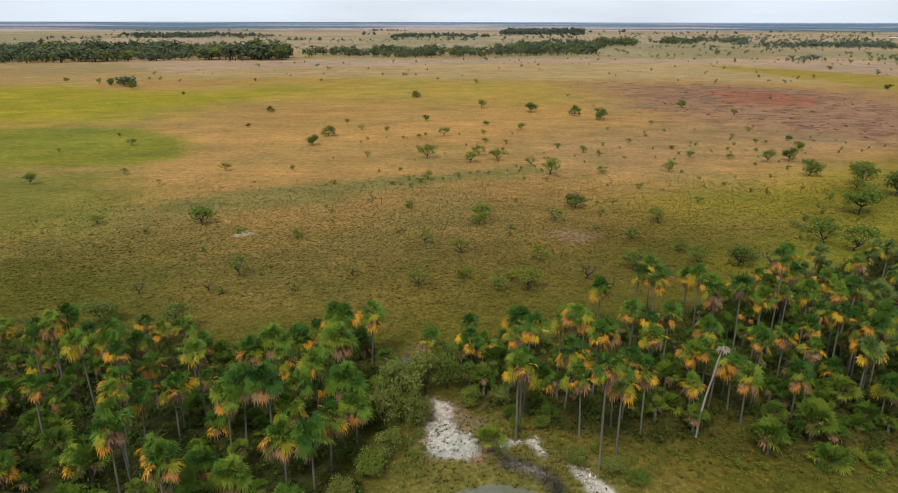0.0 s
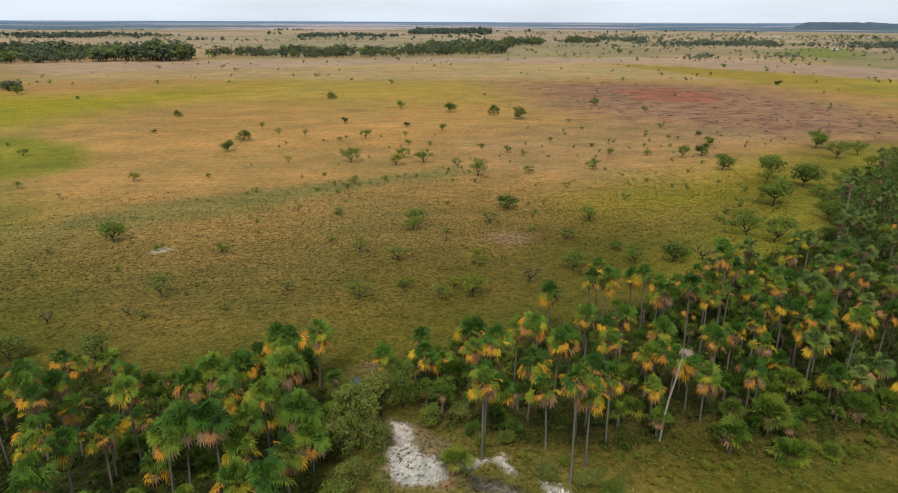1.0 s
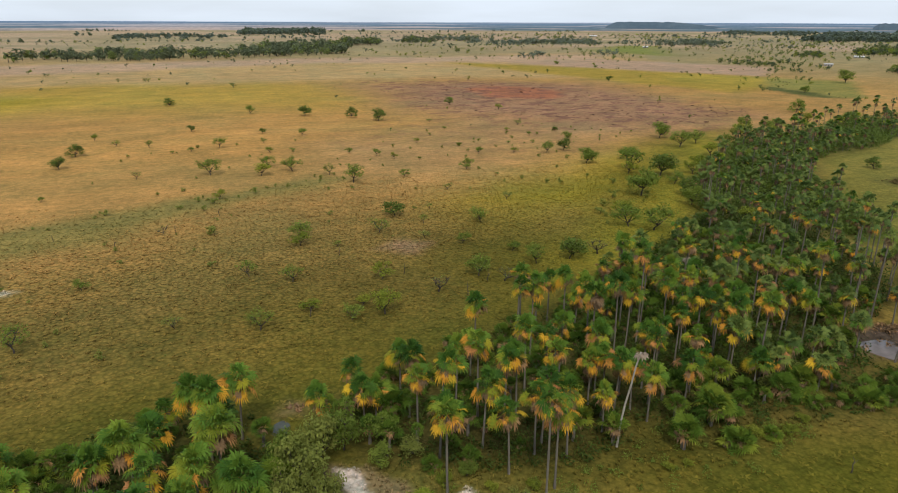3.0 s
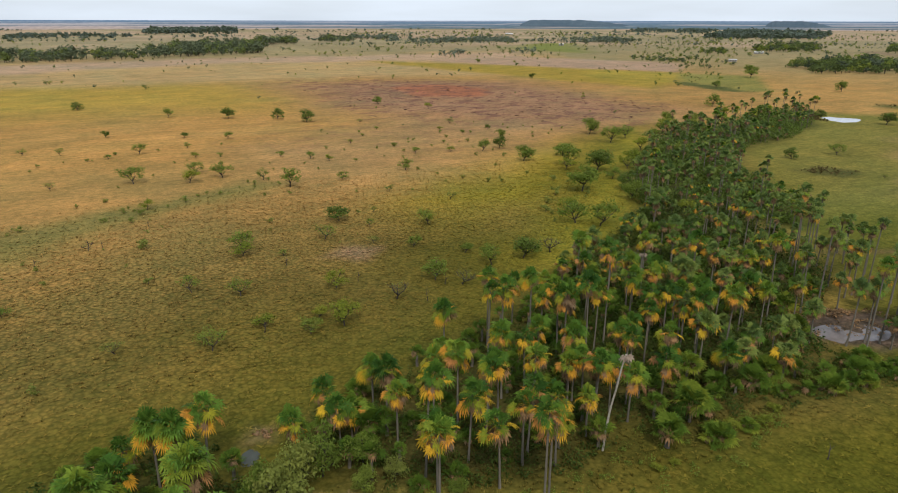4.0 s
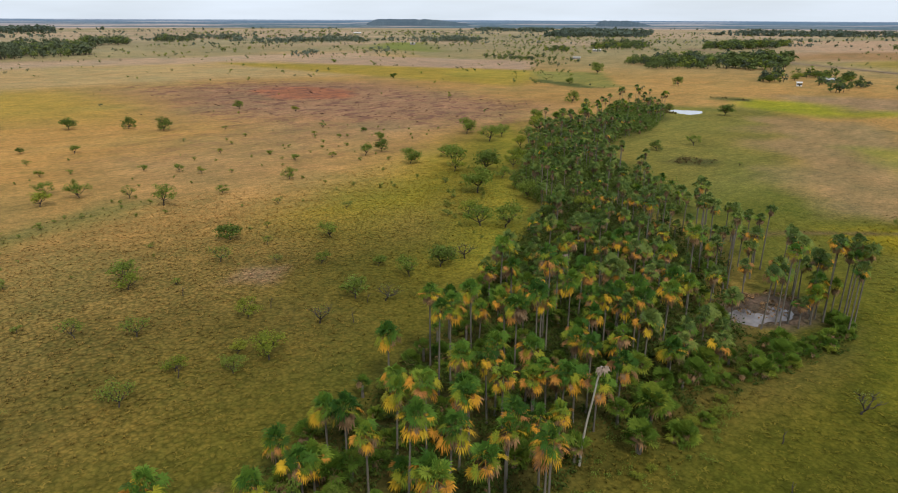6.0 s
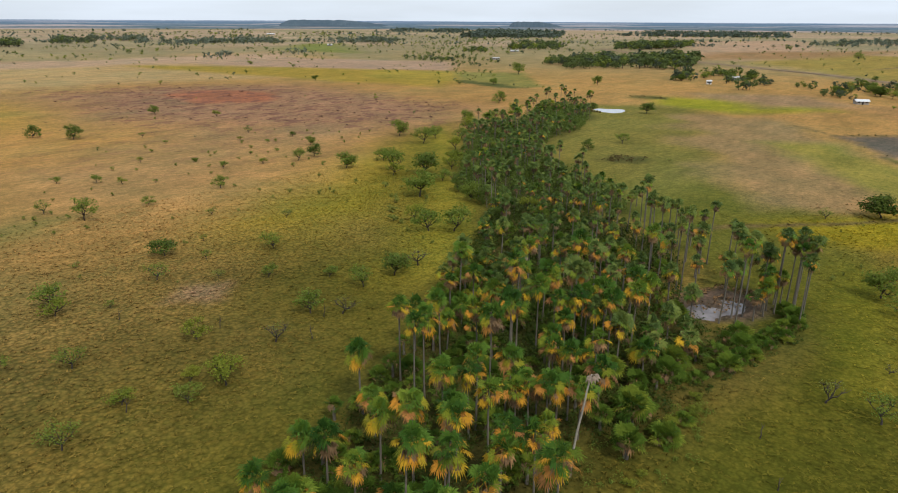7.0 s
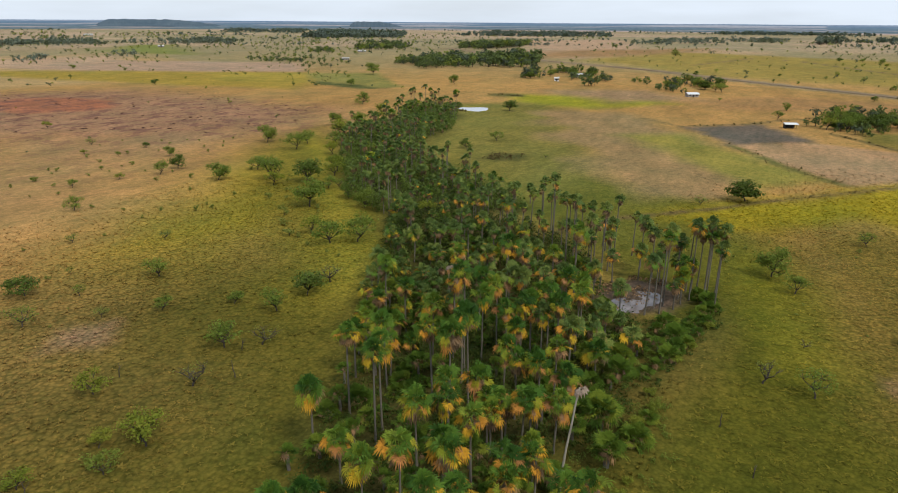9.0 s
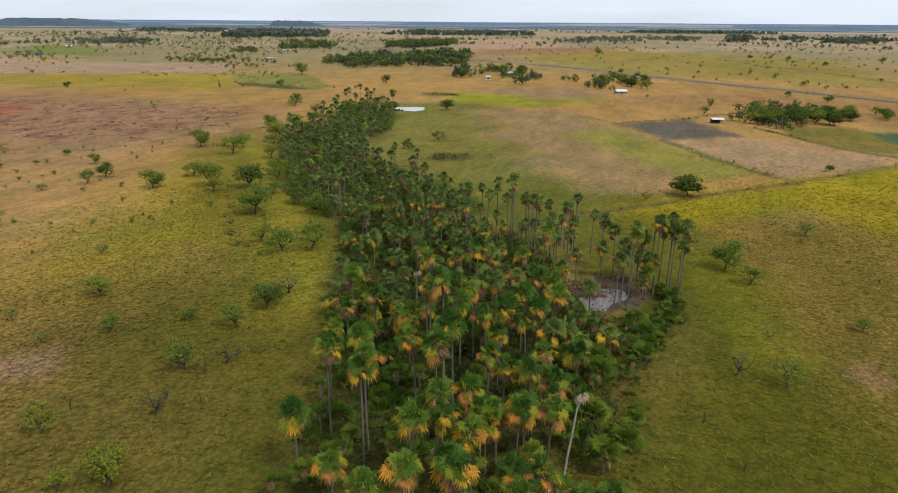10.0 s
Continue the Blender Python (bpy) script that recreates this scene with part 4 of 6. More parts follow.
def plain_tree(rng):
    """A tree seen from kilometres off: three lumps of coarse foliage."""
    s = Shell()
    for i in range(3):
        w = rng.uniform(0.26, 0.40)
        crown_cards(s, (rng.uniform(-0.25, 0.25), rng.uniform(-0.25, 0.25), 0.3 + 0.16 * i), (w, w, w * 0.8), 9, 0.22, rng, 0, 0.2)
    return s


PLAIN_KINDS = [plain_tree(rng) for _ in range(6)]


def small_tree(rng):
    """A small distant tree: four lumps of foliage on a short stem."""
    s = Shell()
    s.tube([(0, 0, -0.1), (0.04, 0, 0.45)], [0.03, 0.02], 4, 1)
    for i in range(4):
        w = rng.uniform(0.22, 0.34)
        crown_cards(s, (rng.uniform(-0.3, 0.3), rng.uniform(-0.3, 0.3), 0.42 + 0.13 * i), (w, w, w * 0.7), 9, 0.15, rng, 0, 0.2)
    return s


SMALL_KINDS = [small_tree(rng) for _ in range(8)]


woods("gallery_forest", [
    ([(-640, 800), (-425, 871), (-344, 911), (-213, 914), (-259, 1084), (-439, 1171), (-640, 1100)], 760, 12, 18),
    ([(-214, 954), (-72, 973), (59, 1011), (71, 1130), (-85, 1120), (-227, 1090)], 210, 8, 13),
    ([(60, 1028), (228, 1072), (307, 1328), (304, 1612), (187, 1461), (74, 1232)], 330, 9, 14),
    ([(312, 1457), (411, 1489), (489, 1799), (428, 1913)], 120, 9, 14),
    ([(493, 1607), (586, 1604), (690, 1911), (613, 1912)], 90, 8, 13),
    ([(-290, 552), (-249, 531), (-262, 560), (-300, 580)], 34, 3, 6),
], "dark green gallery forest across the far plain", 41, (2, 2, 2, 0), None, FAR_KINDS[:3] + SMALL_KINDS)
woods("settlement_woods", [
    ([(622, 476), (610, 441), (661, 410), (699, 348), (732, 333), (867, 398), (815, 481), (745, 539)], 420, 7, 12),
    ([(796, 407), (771, 354), (820, 370), (850, 420)], 60, 11, 15),
    ([(549, 288), (545, 256), (525, 233), (515, 208), (594, 208), (664, 247), (679, 306), (653, 316)], 90, 4, 9),
    ([(560, 540), (590, 470), (680, 560), (760, 720), (690, 740)], 70, 3, 6),
    ([(1177, 690), (1121, 622), (1320, 598), (1515, 649), (1558, 740), (1370, 774)], 420, 8, 13),
    ([(980, 781), (1054, 719), (1243, 820), (1381, 967), (1237, 950)], 190, 7, 11),
    ([(862, 794), (853, 734), (1001, 841), (980, 871)], 60, 5, 8),
    ([(619, 693), (639, 615), (699, 665), (659, 728)], 60, 3, 5),
    ([(500, 155), (488, 134), (521, 117), (538, 87), (589, 109), (616, 144), (566, 161)], 46, 3, 7),
    ([(541, 182), (550, 167), (609, 182), (602, 194)], 14, 3, 6),
    ([(359, 51), (339, 36), (329, 24), (358, 0), (368, -9), (419, -16), (423, 3), (443, 22), (417, 42)], 130, 2.5, 5.5),
], "broadleaf woods round a far settlement", 42, (0, 0, 2, 0, 3), None, FAR_KINDS[:3] + SMALL_KINDS)
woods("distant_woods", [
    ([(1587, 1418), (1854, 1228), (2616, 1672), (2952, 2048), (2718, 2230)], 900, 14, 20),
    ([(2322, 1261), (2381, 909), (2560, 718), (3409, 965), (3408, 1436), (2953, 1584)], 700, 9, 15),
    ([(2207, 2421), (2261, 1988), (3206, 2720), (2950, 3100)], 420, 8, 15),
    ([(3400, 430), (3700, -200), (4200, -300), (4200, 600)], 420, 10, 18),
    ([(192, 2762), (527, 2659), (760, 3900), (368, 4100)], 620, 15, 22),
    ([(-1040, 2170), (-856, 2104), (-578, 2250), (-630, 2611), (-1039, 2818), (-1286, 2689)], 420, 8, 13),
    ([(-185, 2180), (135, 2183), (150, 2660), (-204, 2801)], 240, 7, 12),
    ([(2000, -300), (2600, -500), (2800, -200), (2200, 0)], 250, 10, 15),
], "scattered woods towards the horizon, blue haze put into their green", 43, (0, 0, 2), FAR_HAZED, PLAIN_KINDS)
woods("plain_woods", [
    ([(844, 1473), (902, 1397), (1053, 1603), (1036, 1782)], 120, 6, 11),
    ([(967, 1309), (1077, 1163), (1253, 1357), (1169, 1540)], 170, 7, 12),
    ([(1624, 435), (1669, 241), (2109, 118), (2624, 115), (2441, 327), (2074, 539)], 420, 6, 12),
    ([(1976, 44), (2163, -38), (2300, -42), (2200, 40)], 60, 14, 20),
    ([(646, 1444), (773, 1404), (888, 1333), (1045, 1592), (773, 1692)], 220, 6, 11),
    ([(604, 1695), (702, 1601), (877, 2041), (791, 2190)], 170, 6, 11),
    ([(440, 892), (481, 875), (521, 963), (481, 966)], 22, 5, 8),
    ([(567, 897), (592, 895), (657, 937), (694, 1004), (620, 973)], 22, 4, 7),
], "green woods scattered over the far plain, haze put into their colour", 40, (0, 2, 0), FAR_HAZED, SMALL_KINDS)
woods("scattered_bushes", [
    ([(-300, 560), (100, 560), (420, 540), (640, 900), (200, 1000), (-300, 900)], 150, 1.6, 4.0),
    ([(60, 300), (300, 280), (380, 480), (300, 620), (100, 600)], 26, 1.2, 2.4),
    ([(200, 1050), (650, 690), (1300, 1100), (700, 1900)], 420, 2.5, 6.0),
    ([(640, 690), (960, 640), (1600, 800), (1300, 1300), (900, 1200)], 360, 2.5, 6.0),
    ([(600, 60), (900, 400), (1300, 420), (1700, 0), (1200, -500), (520, -100)], 260, 2.0, 4.5),
    ([(-1000, 1000), (-200, 1150), (200, 1300), (400, 2000), (-1000, 1900)], 360, 3, 6),
    ([(1100, 1000), (1700, 600), (2600, 700), (2400, 1600), (1500, 1900)], 420, 4, 8),
    ([(1300, 500), (2300, 500), (2600, -300), (1700, -500), (1300, -100)], 330, 3, 7),
    ([(700, 1900), (1300, 1300), (2000, 2400), (1000, 3000)], 380, 5, 9),
    ([(420, 300), (560, 540), (640, 640), (480, 600), (380, 420)], 60, 1.5, 4),
], "low scattered bushes dotting the far plain", 44, (0, 0, 3, 2), None, SMALL_KINDS)
woods("hedgerow", [
    (strip([(380, 150), (323, 106), (278, 78), (214, 36)], 2.0), 60, 0.3, 0.7),
    (strip([(323, 106), (354, 72), (400, 40)], 2.0), 80, 0.5, 1.2),
    (strip([(285, 62), (303, 47), (300, 17), (281, -12), (255, -60)], 2.0), 30, 0.3, 0.7),
    (strip([(216, 38), (240, 56), (270, 72)], 9), 60, 0.3, 0.8),
    ([(404, 252), (420, 258), (428, 236), (412, 228)], 40, 0.5, 1.3),
    ([(196, 160), (212, 160), (214, 146), (200, 146)], 60, 0.4, 1.1),
    (strip([(318, 226), (322, 238), (336, 243)], 5), 50, 1.0, 2.4),
    (strip([(1034, 566), (921, 439), (849, 377), (745, 221), (619, 90), (546, 3), (496, -51)], 2.5), 330, 0.7, 1.8),
    (strip([(770, 150), (790, 60), (860, -60), (600, -180)], 4), 150, 0.5, 1.4),
    (strip([(411, 694), (475, 618), (498, 490), (470, 440), (406, 410), (413, 341)], 3), 200, 0.6, 1.5),
], "brushy hedgerows and weedy hummocks between the meadows", 45, (0,), DRY_WEED, PLAIN_KINDS)
woods("field_edge", [
    (strip([(120, 104), (143, 92), (165, 71), (182, 58), (212, 30), (255, -6), (330, -70)], 1.6), 260, 0.3, 0.7),
    (strip([(420, 10), (380, 60), (352, 74)], 2.0), 90, 0.5, 1.2),
    (strip([(336, 40), (318, 27), (300, 16), (284, 6), (274, -10), (262, -40)], 2.0), 200, 0.5, 1.1),
], "band of tall brown grass along the field's edge", 49, (0,), DRY_WEED, PLAIN_KINDS, 2.0)
woods("scorched_weeds", [
    ([(120, 560), (220, 560), (320, 480), (300, 300), (235, 275), (160, 310), (130, 400)], 420, 0.2, 0.42),
    ([(60, 430), (130, 420), (140, 330), (90, 330)], 24, 0.2, 0.35),
], "blackened weed clumps on the scorched plain", 46, (0,), SCORCHED, PLAIN_KINDS, 5.0)
woods("low_shrubs", [
    ([(-110, 130), (-60, 210), (60, 260), (180, 300), (215, 270), (130, 190), (60, 146), (0, 118), (-40, 112)], 90, 0.7, 1.8),
    ([(-60, 210), (-40, 300), (120, 330), (180, 300), (60, 250)], 40, 0.8, 1.8),
    (strip([(-60, 197), (-20, 207), (24, 228), (60, 240)], 9), 26, 0.8, 2.0),
    ([(30, 118), (60, 140), (100, 172), (150, 225), (190, 262), (150, 200), (110, 158), (70, 128), (40, 110)], 70, 0.8, 2.4),
    ([(110, 60), (126, 84), (180, 60), (160, 10), (80, 20), (70, 40)], 40, 0.4, 1.0),
], "small pale shrubs dotted through the dry grass", 48, (0,), LEAF_DULL)

# belts of woodland one behind another towards the horizon
belt_rng = random.Random(19)
belts = []
for _ in range(80):
    a, r = math.radians(belt_rng.uniform(-50, 130)), belt_rng.uniform(1500, 4250)
    turn, half_length = a + math.radians(90 + belt_rng.uniform(-25, 25)), belt_rng.uniform(90, 420)
    cx, cy = r * math.sin(a), r * math.cos(a)
    dx, dy = half_length * math.sin(turn), half_length * math.cos(turn)
    belts.append((strip([(cx - dx, cy - dy), (cx, cy), (cx + dx, cy + dy)], belt_rng.uniform(30, 90)), int(half_length / 9), 5, 6 + r / 480))
woods("horizon_belts", belts, "thin dark belts of woodland far across the plain", 47, (0, 0, 2), FAR_HAZED, PLAIN_KINDS)

# ---- road and houses ----
ROAD = [(1180, 700), (1040, 560), (927, 433), (855, 371), (751, 215), (625, 84), (552, -3), (502, -57), (300, -280)]
edge = strip(ROAD, 8.5)
s = Shell()
half = len(ROAD)
for i in range(half - 1):
    a, b, c, d = edge[i], edge[i + 1], edge[2 * half - 2 - i], edge[2 * half - 1 - i]
    s.face([(*p, 0.32) for p in (d, c, b, a)])
tagged(new("road", s.mesh("road", ASPHALT)), "straight grey country road across the plain", "road", kind="structure")


def house(name, x, y, turn, length, depth, height, roof_material, label, open_side=False):
    """A small farm building: walls, a gabled roof with eaves, door and windows."""
    thing = new(name)
    thing.matrix_basis = pose(x, y, 0, 0, 0, turn)
    tagged(thing, label, "building")
    s = Shell()
    if open_side:
        s.box(-length / 2, depth / 2 - 0.2, -0.3, length / 2, depth / 2, height)
        s.box(-length / 2, -depth / 2, -0.3, -length / 2 + 0.2, depth / 2 - 0.2, height)
    else:
        s.box(-length / 2, -depth / 2, -0.3, length / 2, depth / 2, height)
    # an open shed's walls are near black: its inner shade put into colour
    part("wall", s.mesh("house_wall", INTERIOR_SHADE if open_side else WHITE_WALL if name == "white_cottage" else GREY_WALL), thing)
    s = Shell()
    e, r = 0.6, depth * 0.18
    for sign in (1, -1):
        s.face([(-length / 2 - e, sign * (depth / 2 + e), height - 0.1), (length / 2 + e, sign * (depth / 2 + e), height - 0.1), (length / 2 + e, 0, height + r), (-length / 2 - e, 0, height + r)])
        s.face([(-length / 2 - e, sign * (depth / 2 + e), height - 0.22), (length / 2 + e, sign * (depth / 2 + e), height - 0.22), (length / 2 + e, 0, height + r - 0.12), (-length / 2 - e, 0, height + r - 0.12)])
        s.face([(-length / 2 - e, sign * (depth / 2 + e), height - 0.22), (length / 2 + e, sign * (depth / 2 + e), height - 0.22), (length / 2 + e, sign * (depth / 2 + e), height - 0.1), (-length / 2 - e, sign * (depth / 2 + e), height - 0.1)])
    part("roof", s.mesh("house_roof", roof_material), thing)
    if open_side:
        for k in range(4):
            s = Shell()
            px = -length / 2 + 0.3 + k * (length - 0.6) / 3
            s.box(px - 0.1, -depth / 2 + 0.1, -0.3, px + 0.1, -depth / 2 + 0.3, height)
            part("post", s.mesh("shed_post", DARK_BARK), thing)
    else:
        s = Shell()
        s.box(-0.5, -depth / 2 - 0.05, 0, 0.5, -depth / 2 - 0.003, 2.05)
        part("door", s.mesh("house_door", INTERIOR_SHADE), thing)
        for px in (-length * 0.32, length * 0.32):
            s = Shell()
            s.box(px - 0.6, -depth / 2 - 0.05, 1.0, px + 0.6, -depth / 2 - 0.003, 2.0)
            part("window", s.mesh("house_window", INTERIOR_SHADE), thing)
    return thing


house("farm_shed", 346, 57, -70, 5.5, 3.4, 2.2, WHITE_ROOF, "open white-roofed farm shed beside the ploughed plot", True)
house("farmhouse", 476, 124, -60, 7.5, 6, 2.2, WHITE_ROOF, "low farmhouse with a bright white roof under trees")
house("farmhouse", 606, 250, -65, 11, 7, 2.6, GREY_ROOF, "long farmhouse with a pale grey roof among trees")
house("white_cottage", 552, 252, -60, 3.6, 3.6, 2.8, WHITE_ROOF, "small white cottage at the edge of the trees")
house("farmhouse", 935, 735, -40, 13, 6, 2.6, WHITE_ROOF, "long white-roofed farm building far off")
house("farmhouse", 720, 610, -40, 9, 5, 2.5, GREY_ROOF, "pale farm building near the far woods")
house("farmhouse", 1500, 730, -50, 16, 8, 3.0, RED_ROOF, "far house with a red clay roof")
house("farmhouse", 880, 1170, -35, 10, 6, 2.8, WHITE_ROOF, "white house alone on the far plain")
house("farmhouse", 1400, 2150, -20, 26, 10, 4.0, WHITE_ROOF, "large white building near the horizon")


# ---- palms ----
def fan_leaf(s, origin, azimuth, lift, stalk, blade, rng, slot=0, segments=21, droop=0.35, stalk_slot=0):
    """A fan leaf on its stalk: narrow pleated segments bursting from a hub, their tips hanging a little."""
    out_ = Vector((math.cos(azimuth) * math.cos(lift), math.sin(azimuth) * math.cos(lift), math.sin(lift)))
    side = Vector((-math.sin(azimuth), math.cos(azimuth), 0))
    up = side.cross(out_) * -1
    hub = Vector(origin) + out_ * stalk + Vector((0, 0, -0.05 * stalk * stalk))
    k = len(s.v)
    w = side * 0.05
    s.v.extend([tuple(Vector(origin) - w), tuple(Vector(origin) + w), tuple(hub)])
    s.f.append((k, k + 1, k + 2))
    s.s.append(stalk_slot)
    tilt, roll = rng.uniform(-0.15, 0.55), rng.uniform(-0.8, 0.8)
    fwd = (out_ * math.cos(tilt) - up * math.sin(tilt)).normalized()
    lift_axis = fwd.cross(side).normalized()
    side = (side * math.cos(roll) + lift_axis * math.sin(roll)).normalized()
    lift_axis = fwd.cross(side).normalized()
    cup = rng.uniform(0.05, 0.35)
    span, hubi = 2.35, k + 2
    for j in range(segments):
        phi = -span + 2 * span * j / (segments - 1) + rng.uniform(-0.05, 0.05)
        reach = blade * (0.70 + 0.30 * math.cos(phi * 0.5)) * rng.uniform(0.82, 1.12)
        d = (fwd * math.cos(phi) + side * math.sin(phi) + lift_axis * cup * (1 - math.cos(phi)) * 0.5).normalized()
        across = (-fwd * math.sin(phi) + side * math.cos(phi)) * reach * 0.60 * math.tan(span / (segments - 1)) * 0.95
        middle = hub + d * reach * 0.60 + lift_axis * 0.035 * blade * (1 if j % 2 else -1)
        tip = hub + d * reach + Vector((0, 0, -droop * reach * rng.uniform(0.3, 1.3)))
        n = len(s.v)
        s.v.extend([tuple(middle - across), tuple(middle + across), tuple(tip)])
        s.f.extend([(hubi, n, n + 1), (n, n + 2, n + 1)])
        s.s.extend([slot, slot])


def palm_crown(seed, green, yellow, brown, reach):
    """The leaves of one palm by their state: green, yellowing and dead, round the top of the stem at the origin."""
    rng = random.Random(seed)
    g, y, b = Shell(), Shell(), Shell()
    turn = rng.uniform(0, 6.28)
    for i in range(green):
        lift = math.radians(88 - 112 * (i / max(1, green - 1)) ** 0.85 + rng.uniform(-14, 14))
        fan_leaf(g, (0, 0, 0.1), turn + i * 2.39996 + rng.uniform(-0.3, 0.3), lift, reach * rng.uniform(0.28, 0.60), reach * rng.uniform(0.40, 0.58) * 0.94, rng, 1 if i > green * (0.88 - 0.055 * yellow) and rng.random() < 0.75 else 0, segments=18, droop=0.40)
    lean = rng.uniform(0, 6.28)
    for i in range(yellow):
        lift = math.radians(rng.uniform(-48, 12))
        fan_leaf(y, (0, 0, -0.1), lean + i * 5.8 / max(2, yellow) + rng.uniform(-0.4, 0.4), lift, reach * rng.uniform(0.48, 0.68), reach * rng.uniform(0.34, 0.48), rng, segments=19, droop=0.5)
    for i in range(brown):
        lift = math.radians(rng.uniform(-76, -18))
        fan_leaf(b, (0, 0, -0.25), rng.uniform(0, 6.28), lift, reach * rng.uniform(0.25, 0.58), reach * rng.uniform(0.28, 0.42), rng, segments=11, droop=0.6)
    return g, y, b


def palm_stem(seed, base, top, bow):
    """A stem of height 1, slightly bowed, swollen at the foot and ringed with old leaf bases."""
    rng = random.Random(seed)
    s = Shell()
    a = rng.uniform(0, 6.28)
    path, radii = [], []
    for i in range(9):
        t = i / 8
        path.append((bow * math.sin(t * 3.14159) * math.cos(a), bow * math.sin(t * 3.14159) * math.sin(a), t if i else -0.03))
        radii.append((base + (top - base) * t) * (1 + 0.10 * math.sin(i * 2.1)) * (1.35 if i == 0 else 1))
    s.tube(path, radii, 7)
    return s.mesh("palm_stem", PALM_BARK, smooth=True)


PALM_KINDS, PALM_SHELLS = [], []
for k, (green, yellow, brown, reach) in enumerate([(16, 4, 9, 2.5), (15, 5, 10, 2.5), (19, 2, 9, 2.6), (14, 6, 10, 2.5), (18, 3, 8, 2.6), (12, 4, 16, 2.4), (18, 2, 10, 2.7), (12, 7, 12, 2.5), (24, 2, 10, 2.8), (22, 4, 11, 2.7)]):
    g, y, b = palm_crown(100 + k, green, yellow, brown, reach)
    PALM_SHELLS.append((g, y, b))
    fading, dead = y.mesh("palm_yellow_fronds", PALM_YELLOW), b.mesh("palm_dead_fronds", PALM_BROWN)
    PALM_KINDS.append((g.mesh("palm_crown", PALM_GREEN, PALM_TURNING), fading, dead, g.mesh("dull_palm_crown", DULL_GREEN, DENSE_GREEN)))
STEMS = [palm_stem(200 + k, 0.22, 0.15, 0.03 * k) for k in range(4)]
PALM_LABELS = ["moriche palm with green crown and a few yellowing fronds", "moriche palm with many orange and yellow lower fronds", "moriche palm with a dense dark green crown", "moriche palm with a ring of golden dying fronds", "full green moriche palm on a grey stem", "ageing moriche palm with brown skirt of dead fronds", "lush green moriche palm with a brown skirt", "moriche palm, half its fronds turned orange", "lush moriche palm with a very full dark green crown", "full-crowned moriche palm with a few golden lower fronds"]
palm_rng = random.Random(77)


def crown_scale(x, y, h):
    """Crowns are widest in the west and small on the tall eastern palms."""
    return (0.90 if x < -28 else 1.0 if x < -12 else 1.0 if x < 27 else 0.92 if x < 78 else 0.82 if x < 110 else 0.66) * (0.95 if h > 13 else 1.0)


def palm(x, y, h, kind, scale=1.0):
    """A palm whose crown's middle stands at height h."""
    scale *= crown_scale(x, y, h)
    thing = new("moriche_palm")
    stem_h = h - 0.45
    lean, to = stem_h * palm_rng.uniform(0.0, 0.085), palm_rng.uniform(0, 6.28)
    dx, dy = lean * math.cos(to), lean * math.sin(to)
    thing.matrix_basis = pose(x - dx, y - dy, -0.15)
    tagged(thing, PALM_LABELS[kind], "palm tree", "palms of the grove")
    slant = Matrix(((1, 0, dx / stem_h, 0), (0, 1, dy / stem_h, 0), (0, 0, 1, 0), (0, 0, 0, 1)))
    part("trunk", STEMS[palm_rng.randrange(4)], thing, "", slant @ pose(0, 0, 0, 0, 0, palm_rng.uniform(0, 360)) @ Matrix.Diagonal((0.66, 0.66, stem_h, 1)))
    top = pose(dx, dy, stem_h, palm_rng.uniform(-7, 7), palm_rng.uniform(-7, 7), palm_rng.uniform(0, 360)) @ Matrix.Scale(scale, 4)
    green, yellow, brown, dull = PALM_KINDS[kind]
    if palm_rng.random() < (x - 45) / 60:
        green = dull
    part("green_fronds", green, thing, "", top)
    if palm_rng.random() < (125 - x) / 60:
        part("yellow_fronds", yellow, thing, "golden and orange dying fronds", top)
    part("dead_fronds", brown, thing, "brown hanging dead fronds", top)


placed = []


def crowded(x, y, gap):
    return any((x - a) ** 2 + (y - b) ** 2 < gap * gap for a, b in placed)


def golden_share(x, y):
    """Palms towards the sandy gap carry the most yellow fronds."""
    return 0.66 if x < -12 else 0.72 if x < 56 else 0.40 if x < 95 else 0.15


def kind_for(x, y):
    if -30 < x < -12 and palm_rng.random() < 0.75:
        return palm_rng.choice((8, 8, 9))
    if palm_rng.random() < golden_share(x, y):
        return palm_rng.choice([0, 1, 3, 5, 7, 1, 3])
    return palm_rng.choice([2, 4, 6, 4, 0])


for x, y, h in PALMS_A + PALMS_B + PALMS_C + PALMS_D + PALMS_E + PALMS_F:
    if x < 300:
        palm(x, y, h, kind_for(x, y), palm_rng.uniform(0.9, 1.08))
        placed.append((x, y))

# shorter palms round the pond
for x, y, h in ((88.2, 68.8, 5.2), (91.2, 68.0, 6.4), (94.0, 68.6, 5.6), (97.2, 70.2, 7.0), (99.4, 73.4, 8.4), (99.0, 77.6, 7.4), (95.2, 82.2, 6.6), (101.5, 70.8, 9.0), (98.4, 67.4, 6.2)):
    palm(x, y, h, palm_rng.choice((2, 4, 5, 0)), palm_rng.uniform(0.9, 1.05))
    placed.append((x, y))

for x, y, h in ((98.2, 64.2, 13.2), (97.6, 67.4, 14.2), (94.0, 64.0, 13.6), (99.4, 66.2, 12.4)):
    palm(x, y, h, palm_rng.choice((2, 4, 5, 6)), palm_rng.uniform(0.9, 1.0))
    placed.append((x, y))

